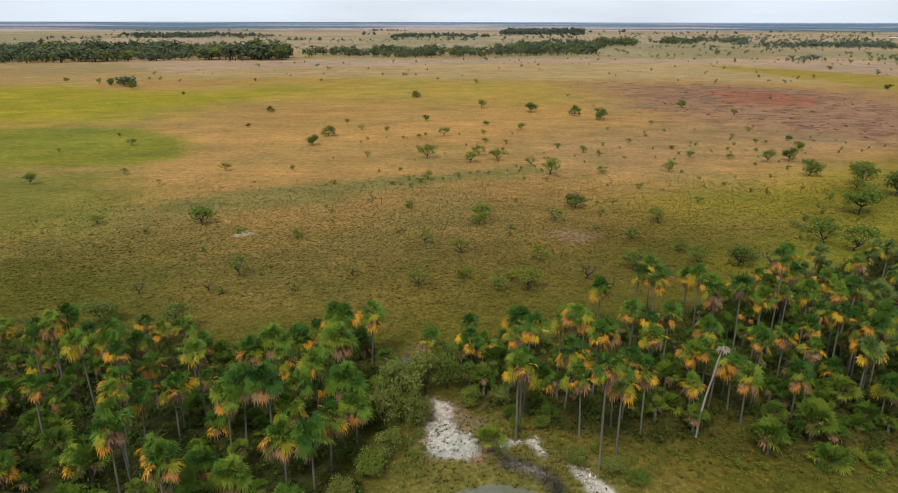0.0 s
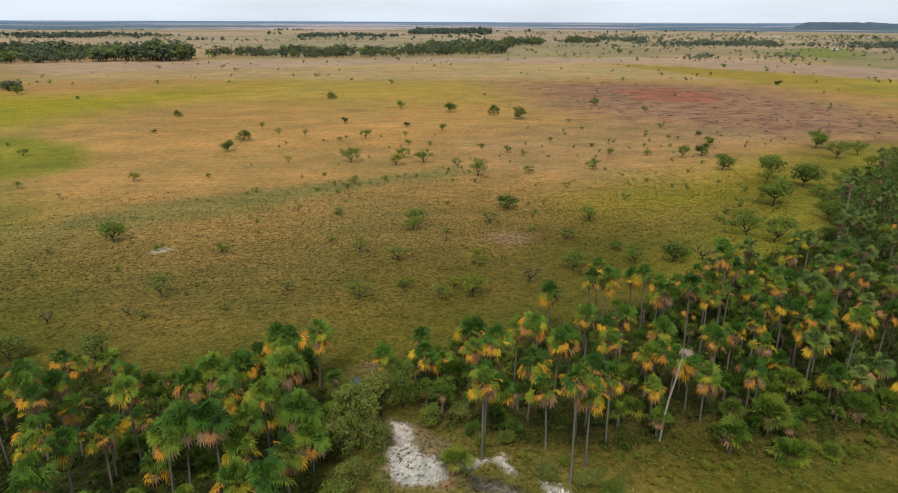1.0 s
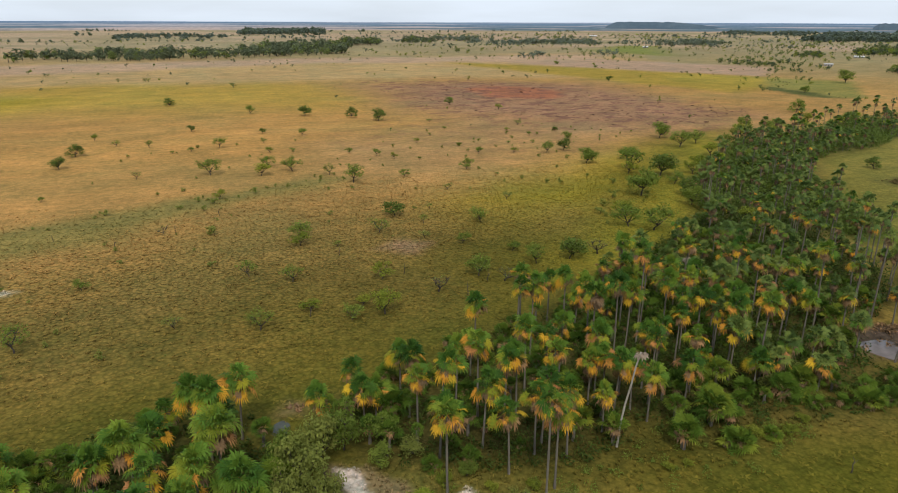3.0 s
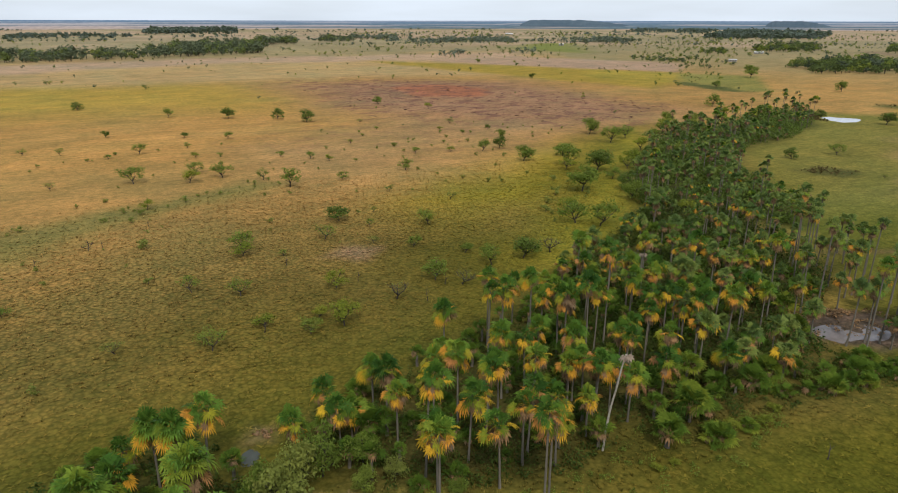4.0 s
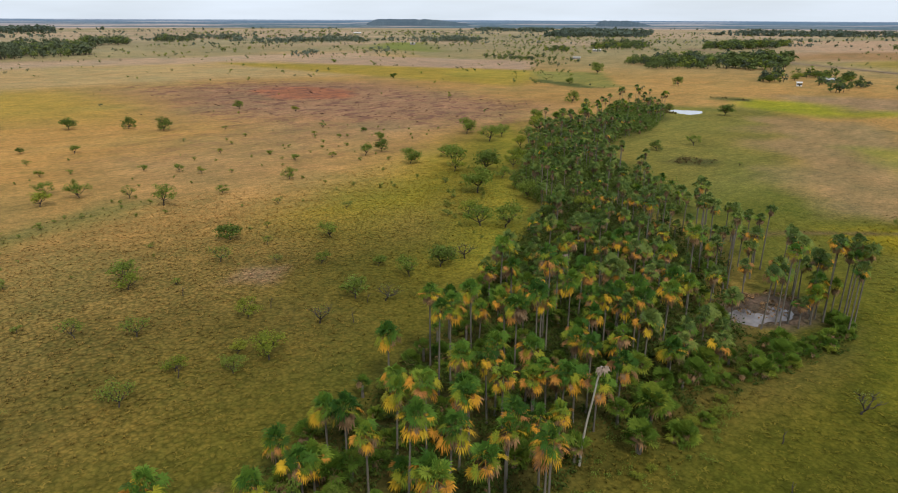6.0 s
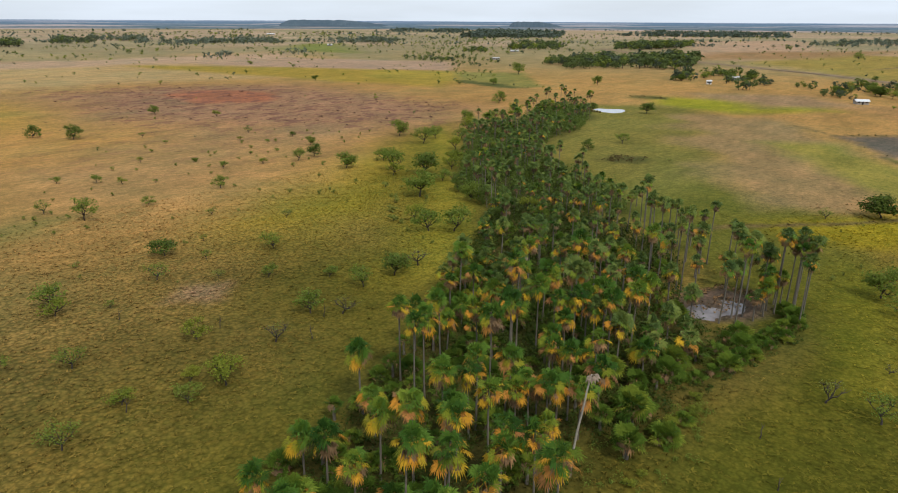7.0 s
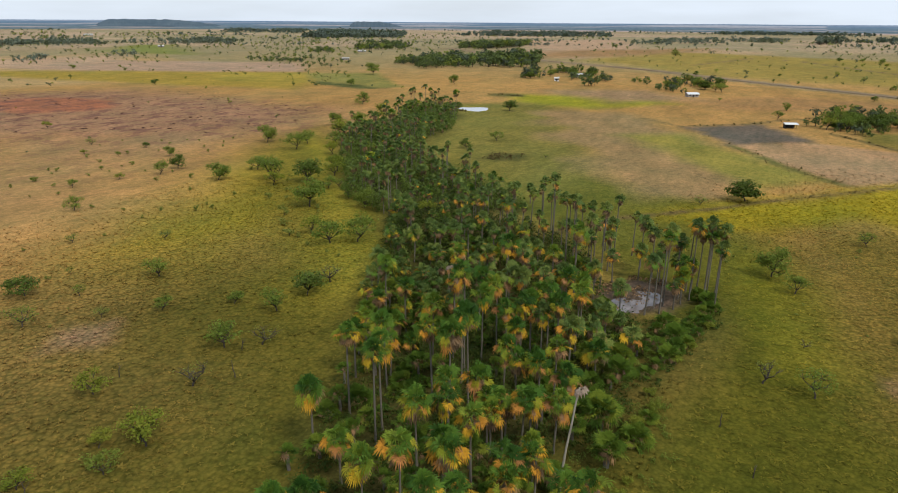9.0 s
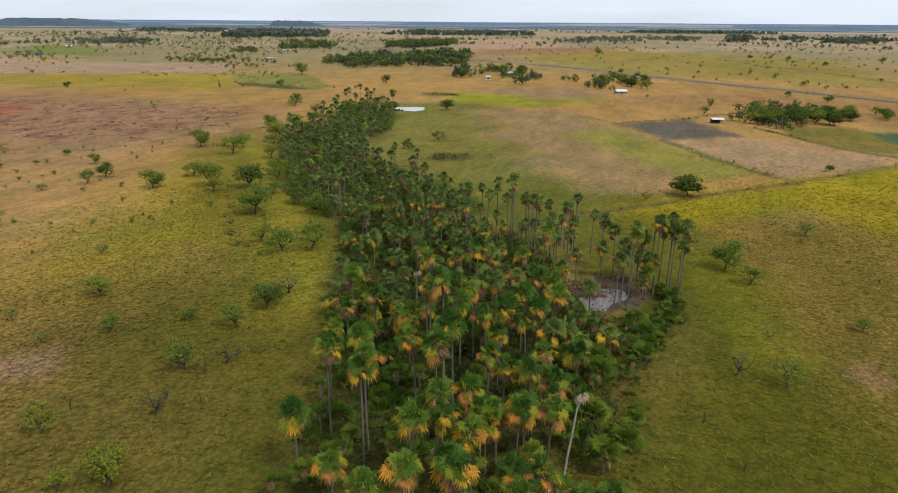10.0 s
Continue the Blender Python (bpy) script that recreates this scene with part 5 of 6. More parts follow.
# tall palms scattered along the meadow's side of the grove
side, made = random.Random(23), 0
while made < 16:
    x, y = side.uniform(98, 136), side.uniform(76, 118)
    if is_in(x, y, [(98, 82), (110, 96), (124, 114), (134, 112), (120, 92), (106, 78)]) and not crowded(x, y, 2.0):
        palm(x, y, side.uniform(6.5, 11.5), side.choice((2, 4, 5, 6, 0)), side.uniform(0.9, 1.1))
        placed.append((x, y))
        made += 1

# the rest of the grove, among those
fill = random.Random(31)
count = 0
for corners, tries, gap, quota in ((WEST_GROVE, 900, 3.4, 44), (NEAR_GROVE, 1200, 3.6, 22)):
    x0, x1 = min(p[0] for p in corners), max(p[0] for p in corners)
    y0, y1 = min(p[1] for p in corners), max(p[1] for p in corners)
    count = 0
    for _ in range(tries):
        x, y = fill.uniform(x0, x1), fill.uniform(y0, y1)
        if count < quota and is_in(x, y, corners) and not crowded(x, y, gap) and not (4 < x < 60 and y < 74):
            h = fill.choice((2.6, 3.0, 3.6, 4.2, 4.8) if x < -12 else (3.0, 3.6, 4.2, 4.8, 5.4, 6.2, 7.2, 8.6, 10.0))
            palm(x, y, h * fill.uniform(0.9, 1.1), kind_for(x, y), fill.uniform(0.85, 1.1))
            placed.append((x, y))
            count += 1

# the dense heart and the far end of the grove, past counting
far_palms = Shell()
far_rng = random.Random(9)
deep = 0
for _ in range(3000):
    x, y = fill.uniform(58, 132), fill.uniform(70, 153)
    if deep < 95 and is_in(x, y, DEEP_GROVE) and not crowded(x, y, 3.0):
        h = fill.choice((3.0, 3.6, 4.2, 4.8, 5.4, 6.2, 7.2, 8.6)) * fill.uniform(0.9, 1.1)
        at = pose(x, y, -0.15, fill.uniform(-3, 3), fill.uniform(-3, 3), fill.uniform(0, 360))
        stem = Shell()
        stem.tube([(0, 0, -0.3), (0.1, 0.05, h * 0.5), (0, 0, h - 0.4)], [0.15, 0.12, 0.10], 6, 3)
        far_palms.add(stem, at)
        top = at @ pose(0, 0, h - 0.45) @ Matrix.Scale(crown_scale(x, y, h) * fill.uniform(0.85, 1.1), 4)
        crown, fading, dead = PALM_SHELLS[kind_for(x, y)]
        far_palms.add(crown, top, (4, 0))
        if fill.random() < 0.35:
            far_palms.add(fading, top, (1,))
        far_palms.add(dead, top, (2,))
        placed.append((x, y))
        deep += 1
FAR_PALMS = []
for k in range(6):
    s = Shell()
    s.tube([(0, 0, 0), (0.15, 0, 0.5), (0, 0, 1)], [0.2, 0.17, 0.15], 5, 3)
    crown = Shell()
    for i in range(12):
        fan_leaf(crown, (0, 0, 0), i * 2.4 + far_rng.uniform(-0.2, 0.2), math.radians(78 - 7.5 * i), 1.2, 1.3, far_rng, 0, 9, 0.16)
    for i in range(1 if k == 2 else 0):
        fan_leaf(crown, (0, 0, 0), far_rng.uniform(0, 6.28), -0.4, 1.5, 1.1, far_rng, 1, 9, 0.5, 1)
    for i in range(4):
        fan_leaf(crown, (0, 0, -0.2), far_rng.uniform(0, 6.28), far_rng.uniform(-1.3, -0.5), 1.0, 0.9, far_rng, 2, 7, 0.7, 2)
    FAR_PALMS.append((s, crown))
n_far = 0
for _ in range(7000):
    x, y = far_rng.uniform(105, 335), far_rng.uniform(90, 285)
    thin = value_noise(np.array([x]), np.array([y]), 26, 91, 2)[0]
    if n_far < 420 and thin > 0.36 and is_in(x, y, EAST_GROVE) and not crowded(x, y, 3.0):
        h = far_rng.choice((2.6, 3.2, 3.8, 4.4, 5.0, 5.6, 6.4, 7.5, 9.5, 12.0)) * far_rng.uniform(0.85, 1.15)
        stem, crown = far_rng.choice(FAR_PALMS)
        at = pose(x, y, -0.2, 0, 0, far_rng.uniform(0, 360))
        far_palms.add(stem, at @ Matrix.Diagonal((0.6, 0.6, h, 1)))
        far_palms.add(crown, at @ pose(0, 0, h) @ Matrix.Scale(far_rng.uniform(0.6, 1.0), 4), (4 if far_rng.random() < 0.8 else 0, 1, 2))
        placed.append((x, y))
        n_far += 1
tagged(new("far_palm_grove", far_palms.mesh("far_palm_grove", DENSE_GREEN, PALM_YELLOW, PALM_BROWN, PALM_BARK, DULL_GREEN)), "dense deep stretch of moriche palms on grey stems", "palm grove", kind="stuff")


def dead_palm(path, radii, tuft, label, bark):
    """A dead palm: a bare bowed stem with a few withered fronds."""
    thing = new("dead_palm")
    thing.matrix_basis = pose(*path[0])
    tagged(thing, label, "dead palm")
    s = Shell()
    s.tube([tuple(Vector(p) - Vector(path[0]) - (Vector((0, 0, 0.3)) if i == 0 else Vector())) for i, p in enumerate(path)], radii, 8)
    part("trunk", s.mesh("dead_trunk", bark, smooth=True), thing)
    s, rng = Shell(), random.Random(3)
    for i in range(tuft):
        fan_leaf(s, (0, 0, 0), i * 2.4, math.radians(rng.uniform(-60, 5)), 0.5, 0.6, rng, segments=7, droop=0.8)
    part("withered_fronds", s.mesh("withered_fronds", PALM_PALE), thing, "pale withered fronds", Matrix.Translation(Vector(path[-1]) - Vector(path[0])))


dead_palm([(30.4, 70.8, 0), (30.5, 70.7, 3.0), (30.75, 70.5, 6.0), (31.15, 70.2, 9.0), (31.4, 70.0, 11.5), (31.7, 69.8, 13.3)], [0.17, 0.14, 0.125, 0.115, 0.10, 0.09], 6, "dead leaning palm stem, pale grey, with a withered top", PALE_BARK)
dead_palm([(70.0, 105.7, 0), (70.1, 105.7, 4.0), (70.0, 105.7, 7.8)], [0.2, 0.17, 0.14], 6, "dead palm with a bleached drooping crown", PALM_BARK)


# ---- young palms and undergrowth ----
def young_crown(seed, leaves, reach):
    rng = random.Random(seed)
    g, b = Shell(), Shell()
    for i in range(leaves):
        fan_leaf(g, (rng.uniform(-0.1, 0.1), rng.uniform(-0.1, 0.1), 0.2), i * 2.4, math.radians(78 - 70 * i / leaves + rng.uniform(-8, 8)), reach * rng.uniform(0.5, 0.65), reach * rng.uniform(0.42, 0.5), rng, droop=0.3)
    for i in range(5):
        fan_leaf(b, (0, 0, 0.9), rng.uniform(0, 6.28), math.radians(rng.uniform(-50, -15)), reach * 0.35, reach * 0.3, rng, segments=9, droop=0.6)
    return g.mesh("young_fronds", YOUNG_GREEN), b.mesh("young_dead_fronds", PALM_BROWN)


YOUNG_KINDS = [young_crown(300 + k, n, r) for k, (n, r) in enumerate([(12, 2.2), (15, 2.6), (10, 1.8), (17, 3.0)])]
young_rng = random.Random(12)


def young_palm(x, y, size, lift=0.0, label="stemless young palm with fan leaves among the undergrowth"):
    thing = new("young_palm")
    thing.matrix_basis = pose(x, y, -0.05, 0, 0, young_rng.uniform(0, 360))
    tagged(thing, label, "young palm", "young palms under the grove")
    g, b = young_rng.choice(YOUNG_KINDS)
    if lift > 0.6:
        s = Shell()
        s.tube([(0, 0, -0.1), (0.05, 0, lift * 0.5), (0, 0, lift + 0.2)], [0.24, 0.20, 0.15], 7)
        part("stump", s.mesh("young_stem", PALM_BARK, smooth=True), thing)
    top = pose(0, 0, lift, 0, 0, young_rng.uniform(0, 360)) @ Matrix.Scale(size, 4)
    part("fronds", g, thing, "", top)
    part("dead_fronds", b, thing, "brown drooping dead fronds", top)


for x, y, h in SHORT_PALMS_A:
    young_palm(x, y, 1.0, max(0.0, h - 1.6), "short-stemmed young palm with bushy fan leaves")
    placed.append((x, y))
for x, y, size, lift in ((37.8, 67.4, 1.15, 2.0), (44.6, 70.6, 1.1, 2.4), (46.8, 69.4, 0.9, 1.2), (45.4, 65.4, 0.8, 0.2), (49.6, 65.2, 0.7, 0.2), (4.2, 68.2, 0.85, 1.0), (62.5, 72.4, 1.0, 1.0), (66.5, 70.5, 1.0, 1.2), (70, 68, 1.1, 0.8), (75, 66.5, 1.0, 0.4), (80, 65, 0.8, 0.0), (85, 63.5, 0.8, 0.0), (90, 63, 0.8, 0.0), (58, 71.5, 1.0, 1.2), (1.4, 88.5, 1.1, 2.0), (5.2, 88.2, 1.1, 2.4), (-1.5, 90.0, 1.0, 1.8)):
    young_palm(x, y, size, lift)
    placed.append((x, y))
for x, y in ((61, 68), (64.5, 67.2), (67.8, 66), (71.5, 65.6), (74, 64.3), (77.5, 65.8), (79, 63.3), (82.5, 64.6), (84.5, 62.4), (87.8, 63.8), (90.5, 61.6), (93, 63.6), (95.5, 65.5), (72.5, 69.8), (77, 69.6), (80.4, 68.6)):
    young_palm(x, y, fill.uniform(0.75, 1.0), 0.2, "low bushy young palm on the damp edge by the pond")
    placed.append((x, y))
made = 0
for corners, quota, gap in ((WEST_GROVE, 130, 1.9), (NEAR_GROVE, 100, 2.0), (DEEP_GROVE, 70, 1.8)):
    x0, x1 = min(p[0] for p in corners), max(p[0] for p in corners)
    y0, y1 = min(p[1] for p in corners), max(p[1] for p in corners)
    made = 0
    for _ in range(3000):
        x, y = fill.uniform(x0, x1), fill.uniform(y0, y1)
        if made < quota and is_in(x, y, corners) and x < 110 and not crowded(x, y, gap):
            young_palm(x, y, fill.uniform(0.65, 1.1), fill.choice((0.0, 0.2, 0.4, 1.2, 2.2)))
            placed.append((x, y))
            made += 1


def scrub(name, areas, leaf_material_, label, seed):
    """Low leafy growth over areas of the plan: corners, clumps, width, height, leaves in a clump, leaf size."""
    r, parts = np.random.RandomState(seed), []
    for corners, count, wide, high, leaves, leaf in areas:
        x0, x1 = min(p[0] for p in corners), max(p[0] for p in corners)
        y0, y1 = min(p[1] for p in corners), max(p[1] for p in corners)
        at = np.c_[r.uniform(x0, x1, count * 4), r.uniform(y0, y1, count * 4)]
        at = at[inside_by(at[:, 0], at[:, 1], corners) > 0][:count]
        size = np.repeat(r.uniform(0.5, 1.25, len(at)), leaves)[:, None]
        at = np.repeat(at, leaves, 0)
        d = r.normal(size=(len(at), 3))
        d *= (r.uniform(0.1, 1.0, (len(at), 1)) ** 0.45) / np.linalg.norm(d, axis=1, keepdims=True)
        c = np.c_[at, np.zeros(len(at))] + d * size * (wide, wide, high * 0.55) + size * (0, 0, high * 0.45)
        up = d + r.uniform((-0.7, -0.7, 0.0), (0.7, 0.7, 1.1), (len(at), 3))
        up /= np.linalg.norm(up, axis=1, keepdims=True)
        a = np.cross(up, r.uniform(-1, 1, (len(at), 3)))
        a *= leaf * r.uniform(0.6, 1.3, (len(at), 1)) / np.linalg.norm(a, axis=1, keepdims=True)
        b = np.cross(up, a) * r.uniform(0.35, 0.6, (len(at), 1))
        parts.append(np.stack([c - a, c + b + 0.2 * up * leaf, c + a, c - b + 0.2 * up * leaf], 1).reshape(-1, 3))
    v = np.concatenate(parts)
    return tagged(new(name, set_mesh(name, v, np.arange(len(v)).reshape(-1, 4), leaf_material_)), label, "undergrowth", kind="stuff")


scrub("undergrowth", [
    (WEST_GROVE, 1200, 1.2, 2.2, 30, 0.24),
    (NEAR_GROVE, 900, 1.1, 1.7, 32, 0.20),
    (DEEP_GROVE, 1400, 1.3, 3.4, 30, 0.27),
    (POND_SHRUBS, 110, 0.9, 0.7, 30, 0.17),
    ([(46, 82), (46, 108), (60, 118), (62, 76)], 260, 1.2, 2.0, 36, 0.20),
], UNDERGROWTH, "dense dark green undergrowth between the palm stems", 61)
scrub("grove_thicket", [
    (EAST_GROVE, 1250, 2.0, 5.4, 30, 0.42),
], LEAF_DARK, "dull green thicket under the far palms", 65)
scrub("edge_scrub", [
    ([(6, 72), (20, 70), (34, 72), (52, 68), (58, 64), (40, 60), (20, 62), (10, 66)], 70, 0.8, 1.0, 44, 0.12),
    ([(-9, 84), (-9, 64), (-4, 62), (-3, 80)], 70, 0.9, 1.2, 44, 0.13),
    ([(56, 70), (84, 64), (82, 68), (60, 74)], 70, 0.9, 0.9, 44, 0.13),
], LEAF_GREEN, "light green scrub along the edge of the grove", 62)
scrub("pond_litter", [
    ([(82, 77), (85, 83), (92, 84), (100, 80), (102, 73), (99, 72), (97, 79), (86, 81.5)], 70, 0.7, 0.5, 9, 0.34),
    ([(-7, 93), (-5.5, 96), (-3.5, 95), (-4.5, 92)], 8, 0.6, 0.4, 9, 0.3),
    ([(85.5, 79), (92, 79.5), (95.5, 75.5), (93, 71.5), (87, 74.5)], 34, 0.42, 0.24, 8, 0.2),
    ([(93, 78), (96, 78), (97, 75), (95, 74)], 6, 0.5, 0.3, 8, 0.3),
], PALM_BROWN, "brown fallen fronds and litter on the muddy bank", 63)


scrub("sand_tufts", [
    ([(-3.4, 74), (0.5, 73.6), (2.4, 70.5), (2.5, 66.8), (-1, 65.8), (-3.4, 68)], 60, 0.26, 0.26, 8, 0.13),
    ([(5.5, 70.5), (9, 71.5), (11.5, 70.5), (11.8, 66), (9.6, 66), (8.5, 69)], 16, 0.24, 0.24, 7, 0.13),
    ([(12.6, 67), (15, 66), (19, 61), (17, 58), (15.0, 61), (13.0, 63.5)], 22, 0.26, 0.24, 7, 0.13),
], DRY_WEED, "dry weed tufts dotted over the white sand", 64)

# ---- broadleaf trees ----
def tree_kind(seed, height, leaves, leaf, spread, limbs=6, bare=False, clump=0.2, low=0.34):
    """A crooked savanna tree of about unit width: a tapered leaning trunk, forking crooked limbs that show below and between separate clumps of small leaves."""
    rng = random.Random(seed)
    wood, crown = Shell(), Shell()
    fork = height * rng.uniform(0.16, 0.28)
    lean = Vector((rng.uniform(-0.09, 0.09), rng.uniform(-0.09, 0.09), 0))
    top = lean + Vector((0, 0, fork))
    thick = 1.25 if bare else 1.0
    wood.tube([(0, 0, -0.06), tuple(lean * 0.2 + Vector((0.012, 0, fork * 0.5))), tuple(top)], [0.028 * thick, 0.022 * thick, 0.019 * thick], 6)
    ends = []
    for i in range(limbs):
        a = i * 6.283 / limbs + rng.uniform(-0.45, 0.45)
        rise = rng.uniform(low, 0.92)
        d = spread * rng.uniform(0.50, 0.80) * math.sqrt(max(0.18, 1 - (max(rise, 0.45) - 0.45) ** 2 * 2.6))
        up = (height - fork) * rise
        kink = Vector((rng.uniform(-0.05, 0.05), rng.uniform(-0.05, 0.05), rng.uniform(-0.03, 0.03)))
        mid = top + Vector((math.cos(a) * d * 0.5, math.sin(a) * d * 0.5, up * 0.45)) + kink
        end = top + Vector((math.cos(a + 0.25) * d, math.sin(a + 0.25) * d, up))
        wood.tube([tuple(top), tuple((top + mid) * 0.5 - kink * 0.6), tuple(mid), tuple(end)], [0.016 * thick, 0.013 * thick, 0.010 * thick, 0.004], 5)
        ends.append(end)
        for _ in range(4 if bare else 3):
            root = mid.lerp(end, rng.uniform(0.1, 0.7))
            tip = root + Vector((rng.uniform(-0.34, 0.34) * spread, rng.uniform(-0.34, 0.34) * spread, rng.uniform(0.05, 0.26) * height))
            wood.tube([tuple(root), tuple((root + tip) * 0.5 + kink * 0.4), tuple(tip)], [0.010 * thick, 0.007 * thick, 0.003], 4)
            ends.append(tip)
    if not bare:
        ends.append(top + Vector((0, 0, (height - fork) * 0.9)))
    per = max(1, leaves // len(ends))
    for e in ends:
        if rng.random() < (0.55 if bare else 0.12):
            continue
        w = clump * rng.uniform(0.7, 1.25)
        crown_cards(crown, tuple(e), (w, w, w * 0.62), per, leaf, rng, 0, 0.1)
    return wood.mesh("tree_wood", DARK_BARK, smooth=True), crown


HABITS = {
    0: [tree_kind(400 + k, 0.90, 1350, 0.042, 0.56, 10, False, 0.24, 0.02) for k in range(4)],
    1: [tree_kind(420 + k, 0.86, 950, 0.037, 0.62, 7, False, 0.22, 0.26) for k in range(6)],
    2: [tree_kind(440 + k, 0.84, 640, 0.030, 0.64, 7, False, 0.20) for k in range(4)],
    3: [tree_kind(460 + k, 0.80, 230, 0.028, 0.66, 6, True, 0.16) for k in range(4)],
    4: [tree_kind(480, 0.68, 1500, 0.046, 0.52, 11, False, 0.21, 0.10)],
}
COLOURS = {0: (LEAF_DARK, LEAF_GREEN), 1: (LEAF_GREEN, LEAF_LIME, LEAF_GREEN), 2: (LEAF_DULL, LEAF_GREEN), 3: (LEAF_DULL,), 4: (LEAF_DEEP,)}
TREE_MESHES = {h: [(w, c.mesh("tree_leaves", m)) for w, c in kinds for m in COLOURS[h]] for h, kinds in HABITS.items()}
TREE_LABELS = {0: "small savanna tree with a dense dark crown", 1: "crooked savanna tree with an open leafy crown", 2: "thin savanna shrub with sparse dull leaves", 3: "nearly bare crooked tree with dark branches", 4: "broad round tree with a very dark crown"}
tree_rng = random.Random(55)


def savanna_tree(x, y, width, habit, name="savanna_tree", label=""):
    thing = new(name)
    thing.matrix_basis = pose(x, y, 0, 0, 0, tree_rng.uniform(0, 360))
    tagged(thing, label or TREE_LABELS[habit], "tree", "trees of the savanna")
    wood, leaves = tree_rng.choice(TREE_MESHES[habit])
    size = Matrix.Diagonal((width * 0.94, width * 0.94, width * tree_rng.uniform(0.74, 0.98), 1))
    part("trunk", wood, thing, "", size)
    part("crown", leaves, thing, "", size)


for x, y, width, habit in TREES_A + TREES_B + TREES_C + TREES_D + TREES_E + TREES_F + TREES_G:
    savanna_tree(x, y, width, habit)

# broadleaf trees mixed into the eastern grove and along its flank
for x, y, width in ((118, 158, 6), (124, 168, 5.5), (131, 181, 6), (140, 170, 6.5), (146, 190, 6.5), (152, 176, 6), (158, 199, 6), (166, 186, 7), (176, 214, 7), (184, 200, 7), (196, 228, 8), (205, 214, 7), (216, 240, 7), (230, 236, 8), (246, 252, 7), (262, 246, 8), (284, 262, 8), (300, 252, 8), (316, 262, 8), (104, 138, 5), (112, 130, 5), (120, 138, 6), (98, 122, 5), (88, 114, 4.5), (322, 240, 7), (328, 236, 6), (150, 158, 5), (160, 164, 5)):
    savanna_tree(x, y, width, 0 if tree_rng.random() < 0.5 else 1, "grove_tree", "leafy broadleaf tree among the palms")
# gardens round the farm buildings
garden = random.Random(88)
for corners, count, low, high in (([(349, 46), (376, 40), (402, 0), (420, -20), (368, -9), (340, 24)], 34, 6, 10), ([(402, -18), (430, -30), (400, -70), (370, -50)], 9, 6, 9), ([(480, 136), (520, 104), (590, 112), (590, 160), (540, 170)], 14, 6, 11), ([(590, 225), (560, 290), (620, 290), (640, 240)], 10, 6, 10)):
    made = 0
    while made < count:
        x, y = garden.uniform(320, 650), garden.uniform(-75, 300)
        if is_in(x, y, corners):
            savanna_tree(x, y, garden.uniform(low, high), garden.choice((0, 4, 4, 1)), "garden_tree", "leafy shade tree near the farm buildings")
            made += 1

# leafy trees and bushes in the sandy gap of the grove
BUSH_KINDS = [(w, c.mesh("bush_leaves", m)) for k in range(4) for m in (LEAF_GREEN, LEAF_DULL) for w, c in (tree_kind(500 + k, 0.9, 2200, 0.031, 0.52, 11, False, 0.21, 0.06),)]
LIME_KINDS = [(w, c.mesh("lime_leaves", LEAF_LIME)) for k in range(2) for w, c in (tree_kind(520 + k, 0.8, 1500, 0.036, 0.50, 9, False, 0.21, 0.06),)]


def bush(x, y, width, height, lime=False):
    thing = new("leafy_bush")
    thing.matrix_basis = pose(x, y, -0.1, 0, 0, tree_rng.uniform(0, 360))
    tagged(thing, "yellow-green leafy bush beside the sand" if lime else "full grey-green leafy bush at the grove's gap", "bush", "bushes in the grove's gap")
    wood, leaves = tree_rng.choice(LIME_KINDS if lime else BUSH_KINDS)
    size = Matrix.Diagonal((width * 0.85, width * 0.85, height / 0.95, 1))
    part("trunk", wood, thing, "", size)
    part("crown", leaves, thing, "", size)


for x, y, width, height in ((-6.5, 76.5, 7.0, 8.0), (-9.0, 73.0, 5.5, 6.8), (-4.0, 81.0, 6.5, 7.5), (-1.0, 82.5, 6.0, 6.8), (-5.0, 73.0, 4.5, 5.4), (-8.5, 80.0, 5.0, 6.0), (3.5, 81.5, 4.5, 4.5), (-8.0, 66.5, 4.5, 4.0), (-10.0, 63.0, 4.5, 3.6), (-12.5, 58.5, 4.0, 3.4), (2.2, 77.5, 4.0, 3.2), (6.0, 78.0, 3.5, 3.0), (14.5, 65.5, 3.4, 2.2), (18.5, 64.0, 3.6, 2.2), (20.5, 62.0, 3.4, 2.0), (11.0, 72.5, 2.6, 2.2), (58.0, 73.5, 4.0, 3.0), (64.0, 74.0, 3.5, 3.0), (-60, 103, 7.0, 5.0), (-46, 99.5, 7.5, 6.0)):
    bush(x, y, width, height)
for x, y, width, height in ((8.0, 71.6, 2.4, 2.6), (12.5, 69.0, 2.0, 1.6), (17.0, 67.5, 2.2, 1.6), (47.5, 66.5, 3.0, 1.8), (60.0, 70.0, 3.2, 2.0), (69.0, 66.0, 3.0, 2.0), (33.5, 65.0, 1.8, 1.2), (36.0, 64.5, 1.6, 1.1), (52.5, 64.8, 2.6, 1.7), (56.0, 66.2, 2.4, 1.6), (74.0, 63.4, 2.6, 1.5), (83.0, 61.6, 2.4, 1.4)):
    bush(x, y, width, height, True)


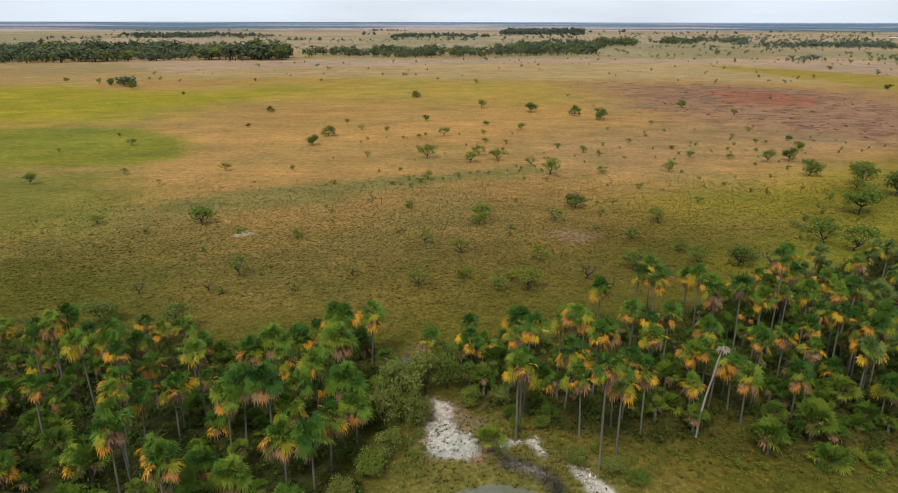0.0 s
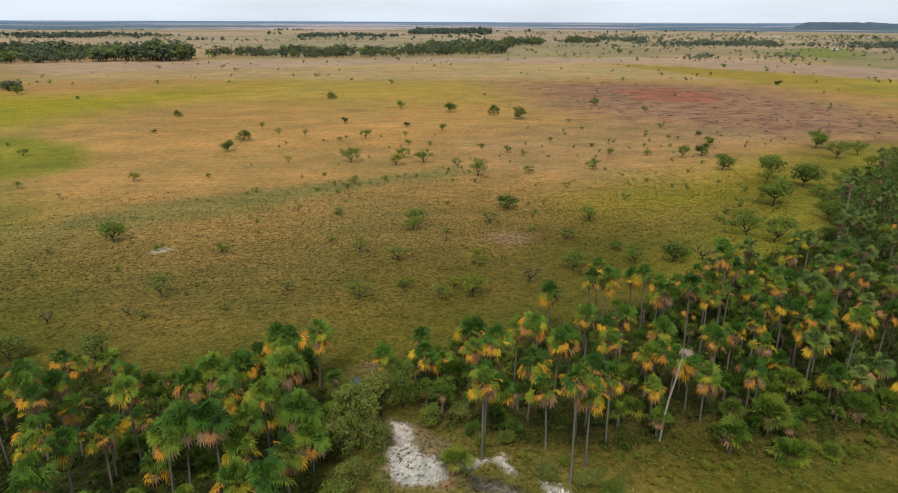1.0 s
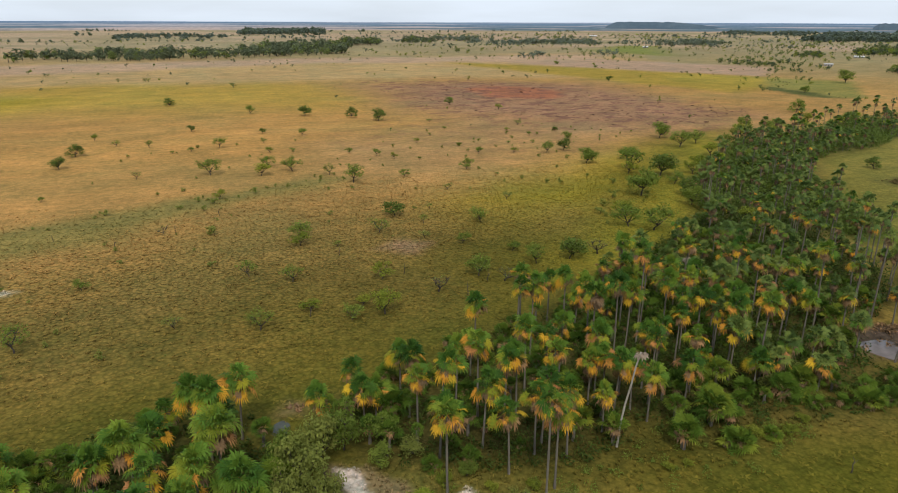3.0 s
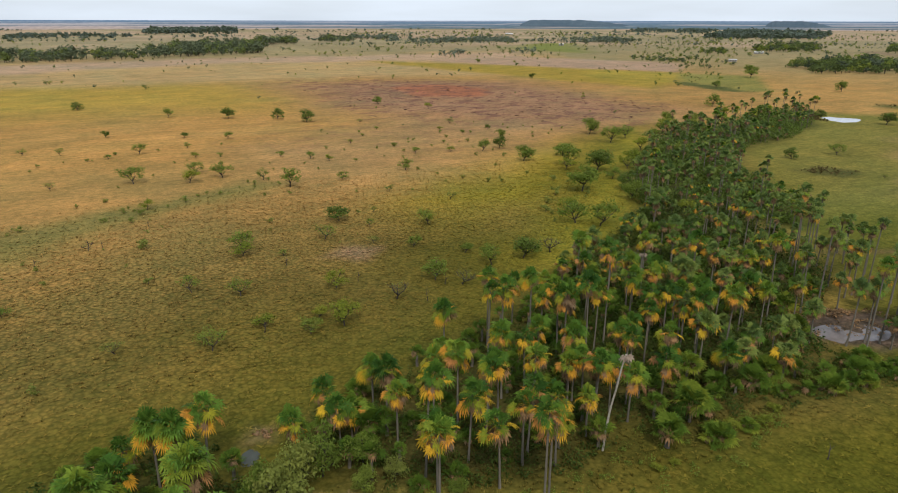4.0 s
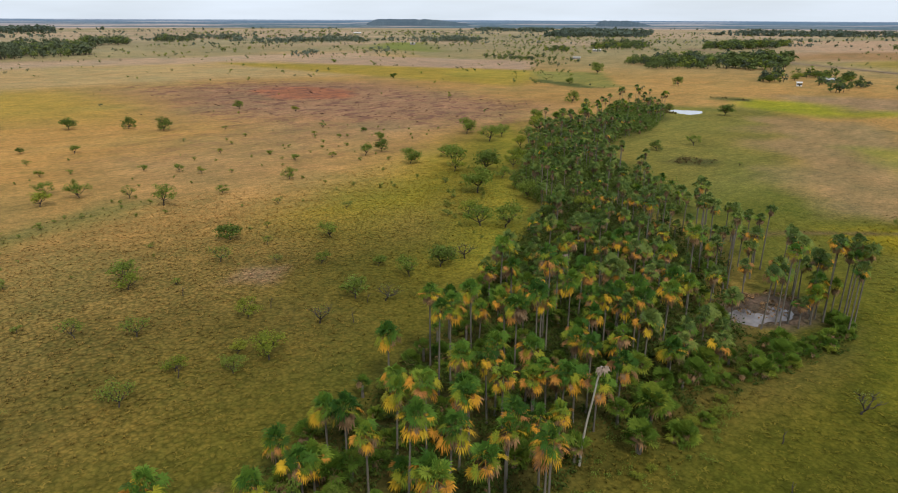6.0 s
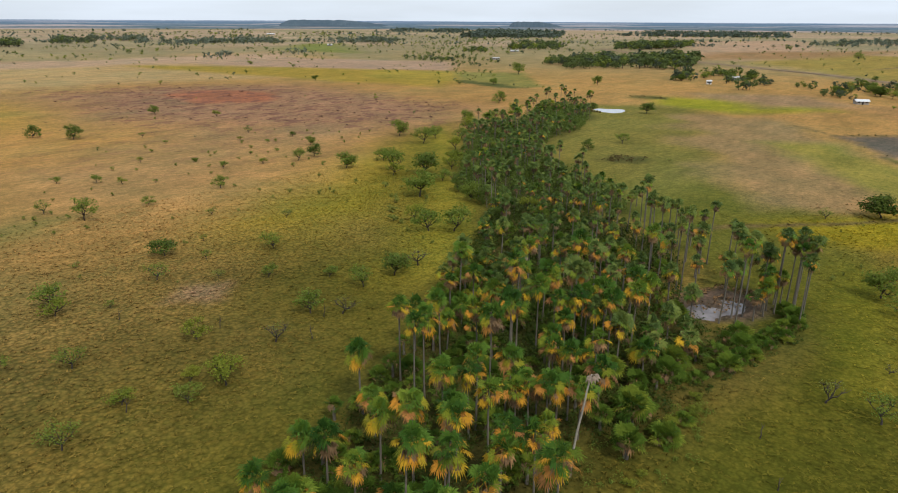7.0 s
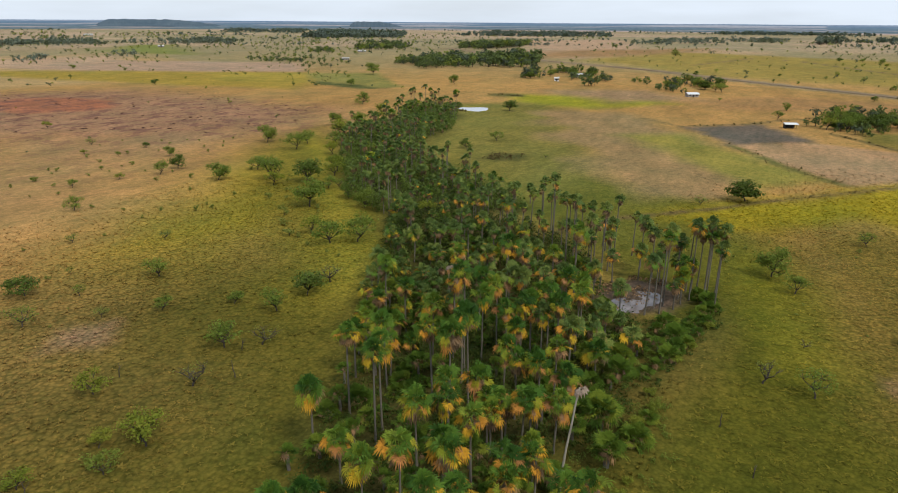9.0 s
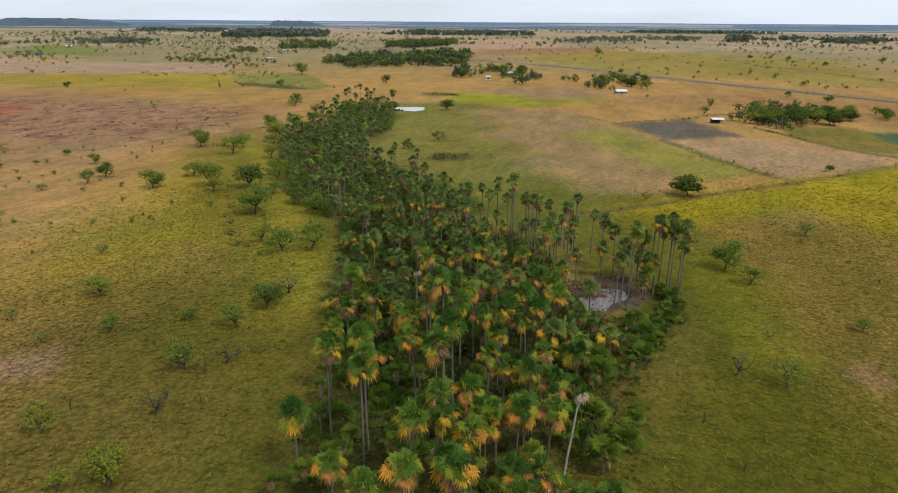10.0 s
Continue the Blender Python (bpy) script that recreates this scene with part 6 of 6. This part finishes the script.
def snag(x, y, height, seed):
    """A dead bare stick of a tree."""
    rng, s = random.Random(seed), Shell()
    p = [(0, 0, -0.1)]
    for i in range(4):
        p.append((p[-1][0] + rng.uniform(-0.2, 0.2), p[-1][1] + rng.uniform(-0.2, 0.2), height * (i + 1) / 4))
    s.tube(p, [0.09, 0.07, 0.06, 0.04, 0.02], 5)
    s.tube([p[2], (p[2][0] + 0.5, p[2][1] - 0.2, p[2][2] + 0.7)], [0.045, 0.015], 4)
    ob = new("dead_snag", s.mesh("dead_snag", DARK_BARK, smooth=True))
    ob.matrix_basis = pose(x, y, 0)
    tagged(ob, "dark bare dead stick standing in the grass", "dead tree", "dead sticks in the grass")


for k, (x, y, h) in enumerate(((53.0, 56.7, 2.2), (44.0, 52.0, 1.8), (32, 121, 2.6), (38.5, 126, 2.8), (2, 122, 2.4), (-60, 178, 2.0), (-20, 182, 2.2), (-9, 195, 2.0), (-33, 176, 1.8), (-47, 186, 2.0), (14, 152, 2.0), (24, 136, 2.4), (63, 133, 3.0))):
    snag(x, y, h, 700 + k)


# ---- grass tussocks ----
def tussocks(name, corners, count, tall, wide, seed, label, blades=7):
    """Clumps of bent grass blades, coloured by the ground that they grow from."""
    r = np.random.RandomState(seed)
    x0, x1 = min(p[0] for p in corners), max(p[0] for p in corners)
    y0, y1 = min(p[1] for p in corners), max(p[1] for p in corners)
    px, py = r.uniform(x0, x1, count * 3), r.uniform(y0, y1, count * 3)
    keep = cover_of(px, py, corners, 34, 16) > r.uniform(0, 1, len(px))
    for hole in (POND, POOL, PUDDLE, SAND):
        keep &= inside_by(px, py, hole) < 0.3
    px, py = px[keep][:count], py[keep][:count]
    n = len(px)
    size = r.uniform(0.55, 1.25, n)
    a = r.uniform(0, 6.283, (n, 1)) + np.arange(blades) * 6.283 / blades + r.uniform(-0.4, 0.4, (n, blades))
    out_ = r.uniform(0.35, 1.0, (n, blades)) * wide * size[:, None]
    up = r.uniform(0.5, 1.0, (n, blades)) * tall * size[:, None]
    ca, sa = np.cos(a), np.sin(a)
    w = 0.16 * wide * size[:, None]
    bz = height_of(px, py)[:, None] - 0.03
    def pt(rad, side_, z):
        return np.stack([px[:, None] + ca * rad - sa * side_, py[:, None] + sa * rad + ca * side_, bz + z], -1)
    v = np.stack([pt(0.05, -w, 0 * up), pt(0.05, w, 0 * up), pt(out_ * 0.6, w * 0.9, up), pt(out_ * 0.6, -w * 0.9, up), pt(out_ * 1.25, 0 * w, up * 0.62)], 2)
    v = v.reshape(-1, 3)
    base = np.arange(n * blades)[:, None] * 5
    tri = np.concatenate([base + np.array([[0, 1, 2]]), base + np.array([[0, 2, 3]]), base + np.array([[3, 2, 4]])], 0)
    tint = tint_of(px, py) * r.uniform(0.88, 1.22, (n, 1))
    tint = np.repeat(tint, blades * 5, 0)
    return tagged(new(name, set_mesh(name, v, tri, GRASS, tint)), label, "grass", kind="stuff")


tussocks("tussock_grass", [(-110, 118), (-95, 180), (-37, 200), (40, 225), (130, 205), (112, 160), (60, 140), (28, 124), (0, 118), (-34, 108)], 12500, 0.30, 0.55, 71, "coarse dry tussock grass over the plain", 5)
tussocks("meadow_grass", [(-110, 60), (-100, 120), (0, 122), (60, 140), (130, 160), (128, 156), (60, 118), (0, 98), (-12, 60), (30, 50), (36, 70), (60, 64), (104, 62), (115, 90), (160, 84), (170, 40), (130, 0), (60, 10), (20, 40), (-20, 40)], 15000, 0.15, 0.80, 72, "short olive meadow grass", 5)
tussocks("yellow_grass", [(150, 84), (182, 58), (255, -6), (300, -60), (150, -40), (110, 10), (147, 20), (165, 34), (146, 52)], 7000, 0.32, 0.6, 73, "yellow-green tufted grass of the fenced meadow", 5)
tussocks("bank_grass", [(-6, 72), (-4, 80), (6, 78), (9, 72), (13, 68), (16, 58), (10, 56), (-6, 60)], 1100, 0.42, 0.40, 75, "rank olive grass along the sandy bank", 6)
tussocks("understory_grass", [(10, 66), (22, 63), (50, 64), (62, 68), (60, 74), (36, 80), (14, 80)], 1100, 0.34, 0.42, 74, "long olive grass round the feet of the palms", 6)
